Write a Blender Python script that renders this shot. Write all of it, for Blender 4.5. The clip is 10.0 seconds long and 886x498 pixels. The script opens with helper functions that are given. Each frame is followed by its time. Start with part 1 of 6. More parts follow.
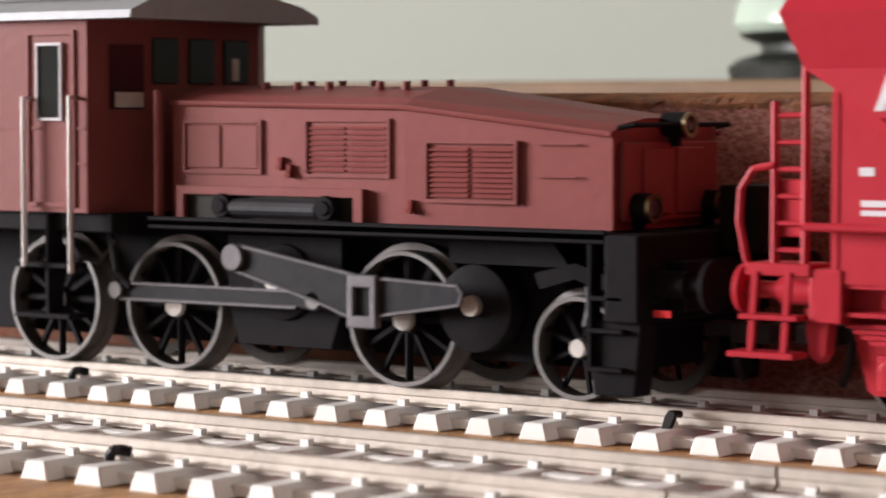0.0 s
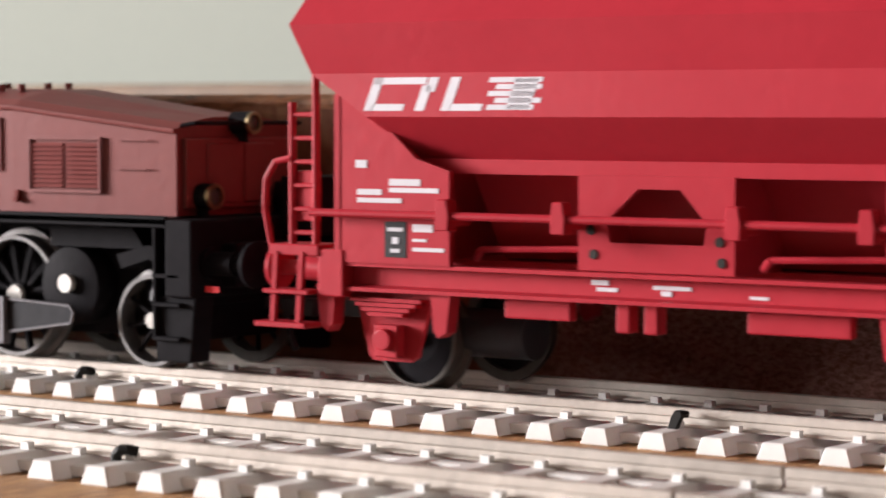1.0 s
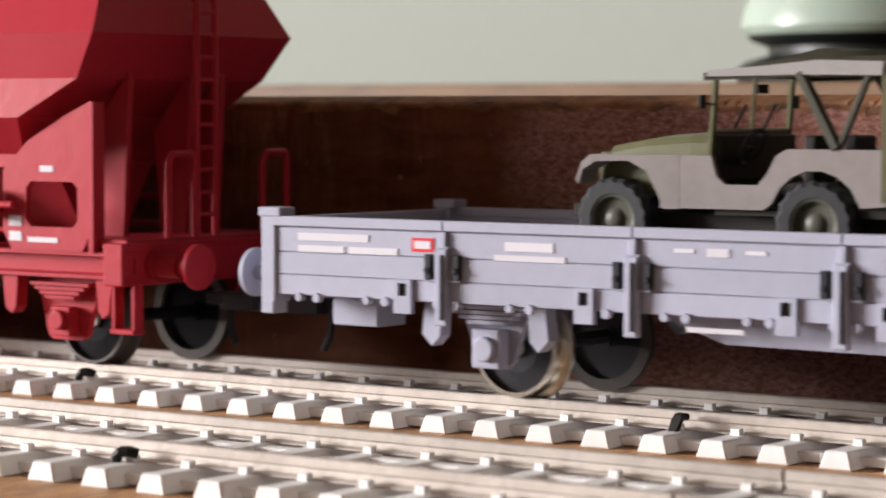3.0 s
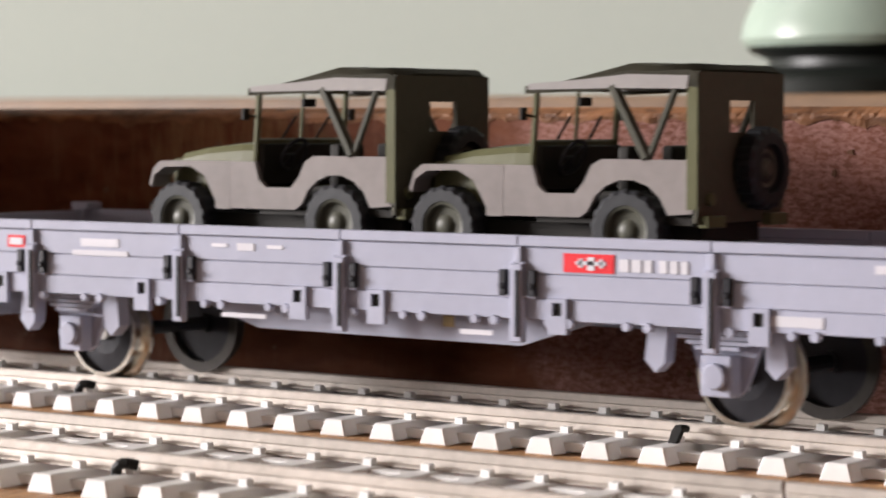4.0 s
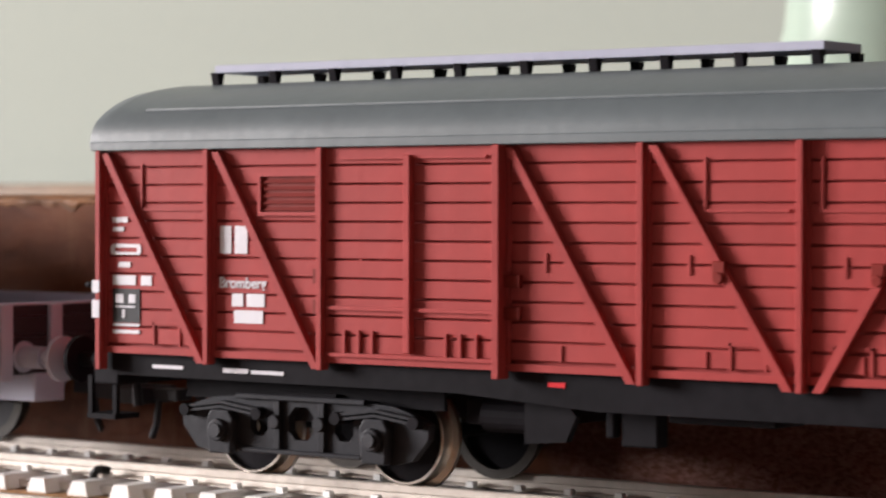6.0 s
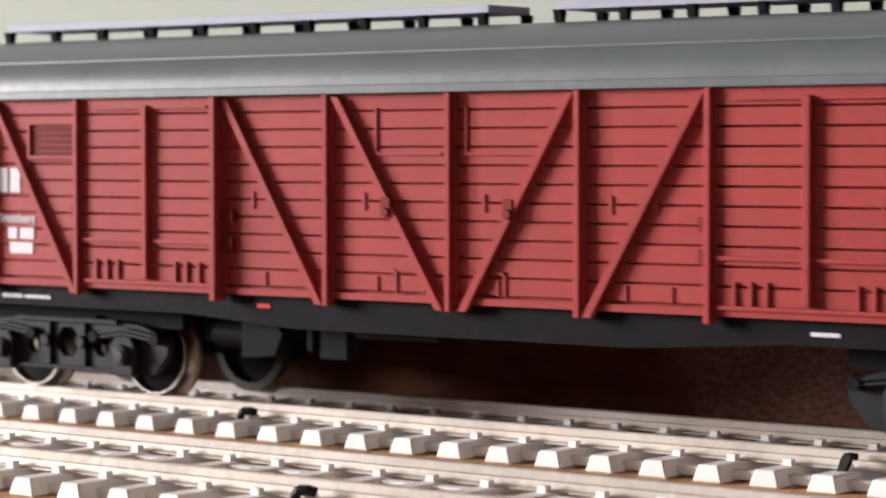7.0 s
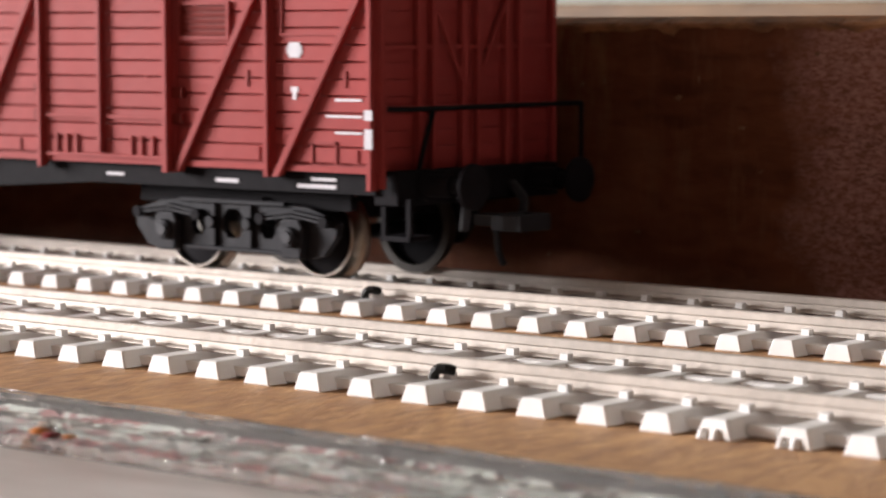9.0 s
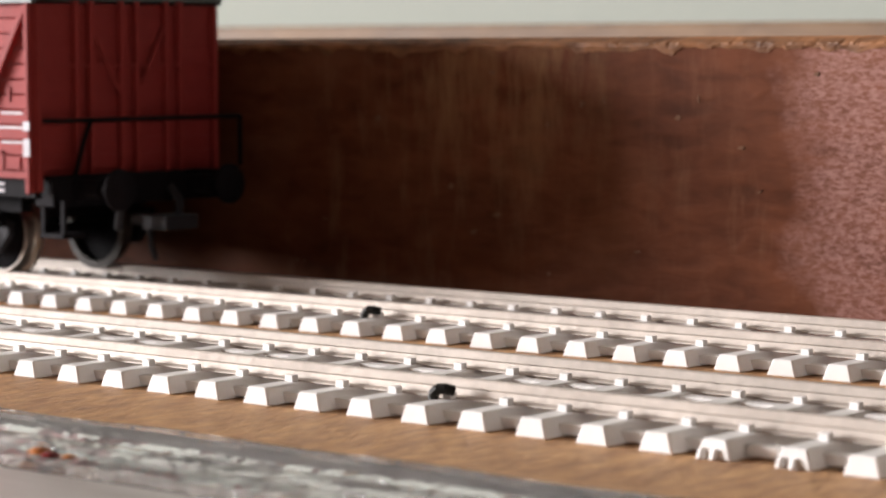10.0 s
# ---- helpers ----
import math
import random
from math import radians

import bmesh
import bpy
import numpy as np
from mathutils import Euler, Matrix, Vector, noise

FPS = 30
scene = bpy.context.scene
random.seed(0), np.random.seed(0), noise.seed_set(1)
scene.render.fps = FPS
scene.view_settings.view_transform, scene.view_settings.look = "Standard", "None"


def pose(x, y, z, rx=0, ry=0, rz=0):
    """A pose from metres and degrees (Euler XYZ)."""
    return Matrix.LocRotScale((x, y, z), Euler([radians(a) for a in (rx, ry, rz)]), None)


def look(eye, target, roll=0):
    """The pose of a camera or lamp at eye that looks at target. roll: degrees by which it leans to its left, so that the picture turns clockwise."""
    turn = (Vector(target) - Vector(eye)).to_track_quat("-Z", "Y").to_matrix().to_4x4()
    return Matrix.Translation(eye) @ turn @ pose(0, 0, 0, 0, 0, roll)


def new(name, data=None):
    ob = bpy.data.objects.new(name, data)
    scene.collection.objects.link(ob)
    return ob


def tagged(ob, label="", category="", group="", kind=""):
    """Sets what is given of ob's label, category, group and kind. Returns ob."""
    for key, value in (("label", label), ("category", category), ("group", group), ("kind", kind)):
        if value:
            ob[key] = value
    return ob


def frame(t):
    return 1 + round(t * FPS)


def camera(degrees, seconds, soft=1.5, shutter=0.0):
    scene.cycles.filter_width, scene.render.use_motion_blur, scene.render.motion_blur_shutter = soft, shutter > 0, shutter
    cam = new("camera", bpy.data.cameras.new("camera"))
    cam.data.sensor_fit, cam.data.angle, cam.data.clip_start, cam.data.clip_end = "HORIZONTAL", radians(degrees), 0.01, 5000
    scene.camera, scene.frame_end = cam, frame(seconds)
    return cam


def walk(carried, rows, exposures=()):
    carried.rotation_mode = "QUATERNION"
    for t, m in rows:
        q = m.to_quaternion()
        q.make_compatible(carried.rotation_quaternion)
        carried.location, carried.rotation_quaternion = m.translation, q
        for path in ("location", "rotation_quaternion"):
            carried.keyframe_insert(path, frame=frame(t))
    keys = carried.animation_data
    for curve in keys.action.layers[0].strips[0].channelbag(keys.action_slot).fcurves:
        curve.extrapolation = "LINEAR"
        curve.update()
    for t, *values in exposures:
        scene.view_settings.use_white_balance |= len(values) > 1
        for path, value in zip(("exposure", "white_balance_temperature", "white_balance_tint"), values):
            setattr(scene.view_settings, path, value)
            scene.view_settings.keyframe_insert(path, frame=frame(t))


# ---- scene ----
cam = camera(19.27, 10.0, soft=1.9, shutter=0.25)
# seconds, place, pitch from straight down, turn to the left, lean
PATH = [
    (0, 0.00761, 0.01039, 0.03299, 86.952, 36.158, -0.003),
    (0.3, 0.00761, 0.01039, 0.03299, 86.943, 36.264, 0.051),
    (0.5, 0.00761, 0.01039, 0.03299, 86.94, 36.293, 0.064),
    (1, 0.00761, 0.01039, 0.03299, 86.949, 36.301, -0.002),
    (1.5, 0.00761, 0.01039, 0.03299, 86.964, 36.306, 0.011),
    (2, 0.00761, 0.01039, 0.03299, 86.993, 36.308, 0.04),
    (3.5, 0.00761, 0.01039, 0.03299, 87.021, 36.313, 0.109),
    (4, 0.00761, 0.01039, 0.03299, 87.259, 36.313, 0.087),
    (4.5, 0.00761, 0.01039, 0.03299, 87.542, 36.306, 0.089),
    (5, 0.00761, 0.01039, 0.03299, 87.588, 36.295, 0.017),
    (5.5, 0.00761, 0.01039, 0.03299, 88.092, 36.29, 0.095),
    (5.8, 0.00761, 0.01039, 0.03299, 88.605, 36.301, 0.065),
    (6, 0.00723, 0.00987, 0.03302, 89.13, 36.534, 0.097),
    (6.1, 0.007, 0.0089, 0.0331, 89.45, 37, 0.05),
    (6.2, 0.00561, 0.00766, 0.03318, 89.73, 37.376, -0.05),
    (6.75, 0.0037, 0.005, 0.0334, 88.75, 38.2, -0.06),
    (7.3, 0.00215, 0.00294, 0.03351, 87.143, 38.782, -0.064),
    (7.5, 0.0008, 0.0011, 0.03364, 86.938, 39.116, 0.028),
    (7.6, 0.00091, 0.00124, 0.03363, 86.147, 39.753, -0.106),
    (7.8, 0, 0, 0.03371, 84.952, 40.065, -0.084),
    (8, -0, -0, 0.03371, 84.299, 40.185, -0.029),
    (8.2, 0, 0, 0.03371, 85.378, 40.131, -0.146),
    (8.4, -0, -0, 0.03371, 85.811, 40.16, -0.18),
    (8.5, -0, -0, 0.03371, 85.917, 40.182, -0.119),
    (8.7, -0, -0, 0.03371, 85.471, 40.187, -0.15),
    (9, -0, -0, 0.03371, 85.143, 40.196, -0.15),
    (9.5, 0, 0, 0.03371, 85.236, 40.191, -0.118),
    (10, 0, 0, 0.03371, 85.581, 40.184, -0.143),
]
walk(cam, [(t, pose(x, y, z, 0, 0, turn) @ pose(0, 0, 0, pitch) @ pose(0, 0, 0, 0, 0, lean)) for t, x, y, z, pitch, turn, lean in PATH])
# gentle depth of field of the close-up lens
cam.data.dof.use_dof = True
cam.data.dof.focus_distance, cam.data.dof.aperture_fstop = 0.265, 58.0

# ---- light: daylight from a window in the wall at the far left, low over the table ----
world = bpy.data.worlds.new("world")
scene.world = world
world.use_nodes = True
sky = world.node_tree.nodes.new("ShaderNodeTexSky")
sky.sky_type, sky.sun_disc, sky.sun_elevation, sky.sun_rotation = "NISHITA", False, radians(35), radians(200)
world.node_tree.links.new(sky.outputs[0], world.node_tree.nodes["Background"].inputs[0])
world.node_tree.nodes["Background"].inputs[1].default_value = 0.08
WINDOW = (-2.80, -1.05, 0.16, 1.65)     # y from, y to, z from, z to in the west wall
ROOM_LEFT = -5.0
lamp = bpy.data.lights.new("window_light", "AREA")
lamp.shape, lamp.size, lamp.size_y = "RECTANGLE", WINDOW[1] - WINDOW[0], WINDOW[3] - WINDOW[2]
lamp.energy, lamp.color = 860.0, (1.0, 0.95, 0.955)
lamp_ob = new("window_light", lamp)
middle = ((WINDOW[0] + WINDOW[1]) / 2, (WINDOW[2] + WINDOW[3]) / 2)
lamp_ob.matrix_world = look((ROOM_LEFT - 0.01, *middle), (1.0, *middle))
scene.view_settings.exposure = 0.0


# ---- materials ----
def shader(name, colour, rough=0.5, metal=0.0, grain=300.0, vary=0.12, bump=0.02, second=None, wear=60.0, spec=0.16, stretch=(1, 1, 1), coat=0.0):
    """A surface with colour variation at two scales and fine relief; sizes are in 1/m."""
    m = bpy.data.materials.new(name)
    m.use_nodes = True
    t, b = m.node_tree, m.node_tree.nodes["Principled BSDF"]
    n, link = t.nodes.new, t.links.new
    co = n("ShaderNodeTexCoord")
    mp = n("ShaderNodeMapping")
    mp.inputs["Scale"].default_value = stretch
    link(co.outputs["Object"], mp.inputs["Vector"])
    fine, broad = n("ShaderNodeTexNoise"), n("ShaderNodeTexNoise")
    fine.inputs["Scale"].default_value, fine.inputs["Detail"].default_value = grain, 6
    broad.inputs["Scale"].default_value, broad.inputs["Detail"].default_value = wear, 4
    for k in (fine, broad):
        link(mp.outputs[0], k.inputs["Vector"])
    info = n("ShaderNodeObjectInfo")
    ramp = n("ShaderNodeMix")
    ramp.data_type = "RGBA"
    ramp.inputs["A"].default_value = (*[c * (1 - vary) for c in colour], 1)
    ramp.inputs["B"].default_value = (*(second or [min(1, c * (1 + vary)) for c in colour]), 1)
    add = n("ShaderNodeMath")
    add.operation = "MULTIPLY_ADD"
    link(fine.outputs["Fac"], add.inputs[0])
    add.inputs[1].default_value = 0.5
    half = n("ShaderNodeMath")
    half.operation = "MULTIPLY"
    half.inputs[1].default_value = 0.5
    link(broad.outputs["Fac"], half.inputs[0])
    link(half.outputs[0], add.inputs[2])
    edge = n("ShaderNodeMapRange")
    edge.inputs["From Min"].default_value, edge.inputs["From Max"].default_value = 0.3, 0.7
    link(add.outputs[0], edge.inputs["Value"])
    link(edge.outputs[0], ramp.inputs["Factor"])
    hue = n("ShaderNodeHueSaturation")
    val = n("ShaderNodeMapRange")
    val.inputs["To Min"].default_value, val.inputs["To Max"].default_value = 0.95, 1.05
    link(info.outputs["Random"], val.inputs["Value"])
    link(val.outputs[0], hue.inputs["Value"])
    link(ramp.outputs["Result"], hue.inputs["Color"])
    link(hue.outputs[0], b.inputs["Base Color"])
    rr = n("ShaderNodeMapRange")
    rr.inputs["To Min"].default_value, rr.inputs["To Max"].default_value = max(0.02, rough - 0.1), min(1, rough + 0.1)
    link(broad.outputs["Fac"], rr.inputs["Value"])
    link(rr.outputs[0], b.inputs["Roughness"])
    b.inputs["Metallic"].default_value = metal
    b.inputs["Specular IOR Level"].default_value = spec
    b.inputs["Coat Weight"].default_value = coat
    if bump:
        bp = n("ShaderNodeBump")
        bp.inputs["Strength"].default_value, bp.inputs["Distance"].default_value = min(1, bump * 10), 0.0002
        link(fine.outputs["Fac"], bp.inputs["Height"])
        link(bp.outputs[0], b.inputs["Normal"])
    return m


def wood(name, dark, light, along, scale, rough, bump=0.3, spec=0.5, blotch=None, coat=0.0, scuff=None, peel=None, stain=None):
    """Wood with streaks along one axis ("x" or "y"), pores and blotches."""
    m = shader(name, dark, rough, 0, 900, 0.1, 0, light, 25, spec, coat=coat)
    t, b = m.node_tree, m.node_tree.nodes["Principled BSDF"]
    n, link = t.nodes.new, t.links.new
    mp = [k for k in t.nodes if k.bl_idname == "ShaderNodeMapping"][0]
    mp.inputs["Scale"].default_value = (0.3, 1, 0.8) if along == "x" else (1, 0.2, 0.8)
    fine, broad = [k for k in t.nodes if k.bl_idname == "ShaderNodeTexNoise"]
    fine.inputs["Scale"].default_value, broad.inputs["Scale"].default_value = scale, scale * 0.25
    fine.inputs["Distortion"].default_value = 0.4
    bp = n("ShaderNodeBump")
    bp.inputs["Strength"].default_value, bp.inputs["Distance"].default_value = bump, 0.0004
    link(fine.outputs["Fac"], bp.inputs["Height"])
    link(bp.outputs[0], b.inputs["Normal"])
    if blotch:
        spot = n("ShaderNodeTexNoise")
        spot.inputs["Scale"].default_value, spot.inputs["Detail"].default_value = 38, 8
        co = [k for k in t.nodes if k.bl_idname == "ShaderNodeTexCoord"][0]
        link(co.outputs["Object"], spot.inputs["Vector"])
        cut = n("ShaderNodeMapRange")
        cut.inputs["From Min"].default_value, cut.inputs["From Max"].default_value = 0.56, 0.72
        link(spot.outputs["Fac"], cut.inputs["Value"])
        mix = n("ShaderNodeMix")
        mix.data_type = "RGBA"
        mix.inputs["B"].default_value = (*blotch, 1)
        old = b.inputs["Base Color"].links[0].from_socket
        link(old, mix.inputs["A"])
        link(cut.outputs[0], mix.inputs["Factor"])
        link(mix.outputs["Result"], b.inputs["Base Color"])
    if scuff:
        # upright pale rub marks in patches
        fit = n("ShaderNodeMapping")
        fit.inputs["Scale"].default_value = (1, 1, 0.22)
        link(co.outputs["Object"], fit.inputs["Vector"])
        rub, patch = n("ShaderNodeTexNoise"), n("ShaderNodeTexNoise")
        rub.inputs["Scale"].default_value, rub.inputs["Detail"].default_value, rub.inputs["Roughness"].default_value = 330, 7, 0.7
        patch.inputs["Scale"].default_value, patch.inputs["Detail"].default_value = 24, 4
        link(fit.outputs[0], rub.inputs["Vector"])
        link(co.outputs["Object"], patch.inputs["Vector"])
        both = n("ShaderNodeMath")
        both.operation = "MULTIPLY"
        for k, lo, hi, slot in ((rub, 0.52, 0.78, 0), (patch, 0.46, 0.66, 1)):
            r = n("ShaderNodeMapRange")
            r.inputs["From Min"].default_value, r.inputs["From Max"].default_value = lo, hi
            link(k.outputs["Fac"], r.inputs["Value"])
            link(r.outputs[0], both.inputs[slot])
        top = n("ShaderNodeMix")
        top.data_type = "RGBA"
        top.inputs["B"].default_value = (*scuff, 1)
        link(b.inputs["Base Color"].links[0].from_socket, top.inputs["A"])
        link(both.outputs[0], top.inputs["Factor"])
        link(top.outputs["Result"], b.inputs["Base Color"])
    if peel:
        # varnish crazed into small flakes beyond a ragged line across the board
        start, colour = peel
        split, ragged, flake = n("ShaderNodeSeparateXYZ"), n("ShaderNodeTexNoise"), n("ShaderNodeTexNoise")
        link(co.outputs["Object"], split.inputs[0])
        ragged.inputs["Scale"].default_value, ragged.inputs["Detail"].default_value = 90, 5
        link(co.outputs["Object"], ragged.inputs["Vector"])
        shift = n("ShaderNodeMath")
        shift.operation = "MULTIPLY_ADD"
        shift.inputs[1].default_value = 0.03
        link(ragged.outputs["Fac"], shift.inputs[0])
        link(split.outputs["X"], shift.inputs[2])
        edge = n("ShaderNodeMapRange")
        edge.inputs["From Min"].default_value, edge.inputs["From Max"].default_value = start + 0.009, start + 0.018
        link(shift.outputs[0], edge.inputs["Value"])
        squash = n("ShaderNodeMapping")
        squash.inputs["Scale"].default_value = (1, 1, 2.2)
        link(co.outputs["Object"], squash.inputs["Vector"])
        flake.inputs["Scale"].default_value, flake.inputs["Detail"].default_value, flake.inputs["Distortion"].default_value = 1150, 4, 0.5
        link(squash.outputs[0], flake.inputs["Vector"])
        cut = n("ShaderNodeMapRange")
        cut.inputs["From Min"].default_value, cut.inputs["From Max"].default_value = 0.36, 0.66
        cut.inputs["To Min"].default_value = 0.2
        link(flake.outputs["Fac"], cut.inputs["Value"])
        mask = n("ShaderNodeMath")
        mask.operation = "MULTIPLY"
        link(edge.outputs[0], mask.inputs[0])
        link(cut.outputs[0], mask.inputs[1])
        over = n("ShaderNodeMix")
        over.data_type = "RGBA"
        over.inputs["B"].default_value = (*colour, 1)
        link(b.inputs["Base Color"].links[0].from_socket, over.inputs["A"])
        link(mask.outputs[0], over.inputs["Factor"])
        link(over.outputs["Result"], b.inputs["Base Color"])
    if stain:
        # a pale water stain that runs down in streaks from the upper edge
        at, wide, colour = stain
        gap, near, high = n("ShaderNodeMath"), n("ShaderNodeMapRange"), n("ShaderNodeMapRange")
        away = n("ShaderNodeMath")
        away.operation = "SUBTRACT"
        away.inputs[1].default_value = at
        link(split.outputs["X"], away.inputs[0])
        gap.operation = "ABSOLUTE"
        link(away.outputs[0], gap.inputs[0])
        near.inputs["From Min"].default_value, near.inputs["From Max"].default_value = wide, wide * 0.35
        link(gap.outputs[0], near.inputs["Value"])
        high.inputs["From Min"].default_value, high.inputs["From Max"].default_value = 0.012, 0.031
        link(split.outputs["Z"], high.inputs["Value"])
        streak = n("ShaderNodeMapRange")
        streak.inputs["From Min"].default_value, streak.inputs["From Max"].default_value = 0.42, 0.72
        link(rub.outputs["Fac"], streak.inputs["Value"])
        a, c = n("ShaderNodeMath"), n("ShaderNodeMath")
        a.operation = c.operation = "MULTIPLY"
        link(near.outputs[0], a.inputs[0])
        link(high.outputs[0], a.inputs[1])
        link(a.outputs[0], c.inputs[0])
        link(streak.outputs[0], c.inputs[1])
        pale = n("ShaderNodeMix")
        pale.data_type = "RGBA"
        pale.inputs["B"].default_value = (*colour, 1)
        link(b.inputs["Base Color"].links[0].from_socket, pale.inputs["A"])
        link(c.outputs[0], pale.inputs["Factor"])
        link(pale.outputs["Result"], b.inputs["Base Color"])
    return m


def clear(name, colour, rough, ior=1.45, bump=0.0, scale=60):
    m = bpy.data.materials.new(name)
    m.use_nodes = True
    b = m.node_tree.nodes["Principled BSDF"]
    b.inputs["Base Color"].default_value = (*colour, 1)
    b.inputs["Roughness"].default_value, b.inputs["IOR"].default_value, b.inputs["Transmission Weight"].default_value = rough, ior, 0.92
    if bump:
        tx, bp = m.node_tree.nodes.new("ShaderNodeTexNoise"), m.node_tree.nodes.new("ShaderNodeBump")
        tx.inputs["Scale"].default_value, tx.inputs["Detail"].default_value = scale, 3
        co = m.node_tree.nodes.new("ShaderNodeTexCoord")
        m.node_tree.links.new(co.outputs["Object"], tx.inputs["Vector"])
        bp.inputs["Strength"].default_value, bp.inputs["Distance"].default_value = bump, 0.002
        m.node_tree.links.new(tx.outputs["Fac"], bp.inputs["Height"])
        m.node_tree.links.new(bp.outputs[0], b.inputs["Normal"])
    return m


TABLE = wood("oak_board", (0.26, 0.105, 0.036), (0.74, 0.43, 0.20), "y", 1900, 0.55, 0.9)
BROWN = wood("varnished_board", (0.082, 0.0255, 0.0120), (0.185, 0.064, 0.031), "x", 620, 0.6, 0.7, 0.05, blotch=(0.19, 0.078, 0.042), scuff=(0.21, 0.10, 0.055), peel=(-0.163, (0.34, 0.18, 0.155)), stain=(-0.213, 0.024, (0.26, 0.15, 0.072)))
CHIPPED = wood("splintered_edge", (0.045, 0.015, 0.007), (0.42, 0.19, 0.08), "x", 900, 0.6, 0.9, 0.3)
TAN = wood("raw_wood_edge", (0.13, 0.068, 0.028), (0.26, 0.155, 0.075), "x", 260, 0.6, 0.5)
WALL = shader("pale_green_wall", (0.315, 0.341, 0.303), 0.85, grain=250, vary=0.02, bump=0.01, wear=6)
PLAIN = shader("taupe_plaster", (0.16, 0.13, 0.11), 0.9, grain=120, vary=0.03, bump=0.01, wear=4)
DARK_WALL = shader("dark_bounce_stop", (0.055, 0.036, 0.027), 0.6, grain=120, vary=0.15, wear=8)
FLOOR = shader("grey_carpet", (0.06, 0.053, 0.05), 0.95, grain=500, vary=0.2, wear=8)
SLEEPER = shader("white_sleeper_plastic", (0.80, 0.79, 0.77), 0.55, grain=700, vary=0.05, wear=220)
RAIL = shader("nickel_silver_rail", (0.475, 0.428, 0.382), 0.45, 0.3, grain=900, vary=0.14, wear=90, bump=0.03)
SCUFF = shader("rubbed_varnish", (0.17, 0.085, 0.047), 0.6, grain=600, vary=0.3)
CLIP = shader("black_iron_clip", (0.015, 0.014, 0.013), 0.5, grain=900)
LBROWN = shader("brown_loco_paint", (0.205, 0.056, 0.052), 0.5, grain=700, vary=0.07, wear=120, spec=0.12)
BLACK = shader("black_frame_plastic", (0.0115, 0.0105, 0.0125), 0.6, grain=700, vary=0.3, wear=100, spec=0.03)
GREY = shader("dark_grey_rod_metal", (0.030, 0.030, 0.035), 0.42, 0.1, grain=800, vary=0.15, wear=90)
HUB = shader("polished_hub_metal", (0.55, 0.53, 0.50), 0.35, 0.4, grain=900, vary=0.08)
EDGE = shader("rod_metal_and_highlight", (0.13, 0.125, 0.135), 0.4, 0.3, grain=900, vary=0.15)
TYRE = shader("grey_wheel_rim", (0.16, 0.155, 0.155), 0.40, 0.5, grain=800, vary=0.15)
DULL = shader("dark_wheel_steel_and_shade", (0.075, 0.068, 0.062), 0.45, 0.3, grain=900, vary=0.2)
DARKSTEEL = shader("dull_wheel_steel", (0.52, 0.49, 0.45), 0.28, 1.0, grain=900, vary=0.12)
STEEL = shader("bright_turned_steel", (0.72, 0.69, 0.62), 0.22, 1.0, grain=900, vary=0.08)
CHROME = shader("bright_handrail_wire", (0.60, 0.57, 0.55), 0.30, 0.7, grain=900, vary=0.06)
ROOFGREY = shader("silver_grey_roof_paint", (0.100, 0.118, 0.126), 0.40, grain=600, vary=0.08, wear=70, spec=0.4)
LROOF = shader("dull_aluminium_roof", (0.31, 0.32, 0.34), 0.45, 0.2, grain=600, vary=0.1)
RED = shader("signal_red_paint", (0.395, 0.022, 0.036), 0.45, grain=600, vary=0.06, wear=60, spec=0.12)
FLATGREY = shader("lavender_grey_paint", (0.375, 0.385, 0.475), 0.5, grain=600, vary=0.05, wear=90)
BOXRED = shader("oxide_red_paint", (0.310, 0.045, 0.043), 0.54, grain=700, vary=0.09, wear=100, spec=0.1)
VENTRED = shader("dark_red_louvre", (0.16, 0.014, 0.010), 0.6, grain=700, spec=0.12)
WHITE = shader("white_print", (0.62, 0.61, 0.65), 0.55, grain=900, vary=0.03)
PRINTBLACK = shader("black_print", (0.02, 0.02, 0.022), 0.5, grain=900, vary=0.05)
LOGORED = shader("bright_red_print", (0.68, 0.03, 0.04), 0.45, grain=900, vary=0.03)
HOODGREY = shader("pale_grey_canvas", (0.30, 0.285, 0.275), 0.6, grain=1100, vary=0.06, wear=120)
BOGIE = shader("charcoal_plastic", (0.021, 0.021, 0.025), 0.5, grain=700, vary=0.3, wear=120, spec=0.08)
# the cars' olive paint, paled for the light falling on their sides
LIT_OLIVE = shader("olive_paint_lit_side", (0.240, 0.216, 0.207), 0.42, grain=700, vary=0.10, wear=140)
OLIVE = shader("olive_bonnet_paint", (0.105, 0.105, 0.052), 0.45, grain=700, vary=0.08, wear=140)
CANVAS = shader("olive_canvas", (0.075, 0.070, 0.048), 0.6, grain=1100, vary=0.12, bump=0.05, wear=120)
RIMGREY = shader("olive_grey_rim_paint", (0.075, 0.075, 0.058), 0.4, grain=800, vary=0.2, wear=160)
RUBBER = shader("black_rubber", (0.014, 0.015, 0.018), 0.6, grain=900, vary=0.2, spec=0.3)
DARK_AND_SHADE = shader("dark_parts_and_hole_shade", (0.02, 0.018, 0.015), 0.6, grain=500)
GLASS = clear("window_glass", (0.9, 0.92, 0.9), 0.03)
DARKGLASS = shader("dark_window", (0.010, 0.014, 0.014), 0.12, grain=300, vary=0.05, bump=0)
BRASS = shader("dull_brass_ring", (0.30, 0.24, 0.14), 0.4, 1.0, grain=900)
SAGE = shader("sage_green_glaze", (0.29, 0.36, 0.30), 0.30, grain=200, vary=0.06, wear=30, bump=0, coat=0.1)
BLACKGLAZE = shader("black_lacquer", (0.012, 0.014, 0.012), 0.4, grain=200, vary=0.05, bump=0)
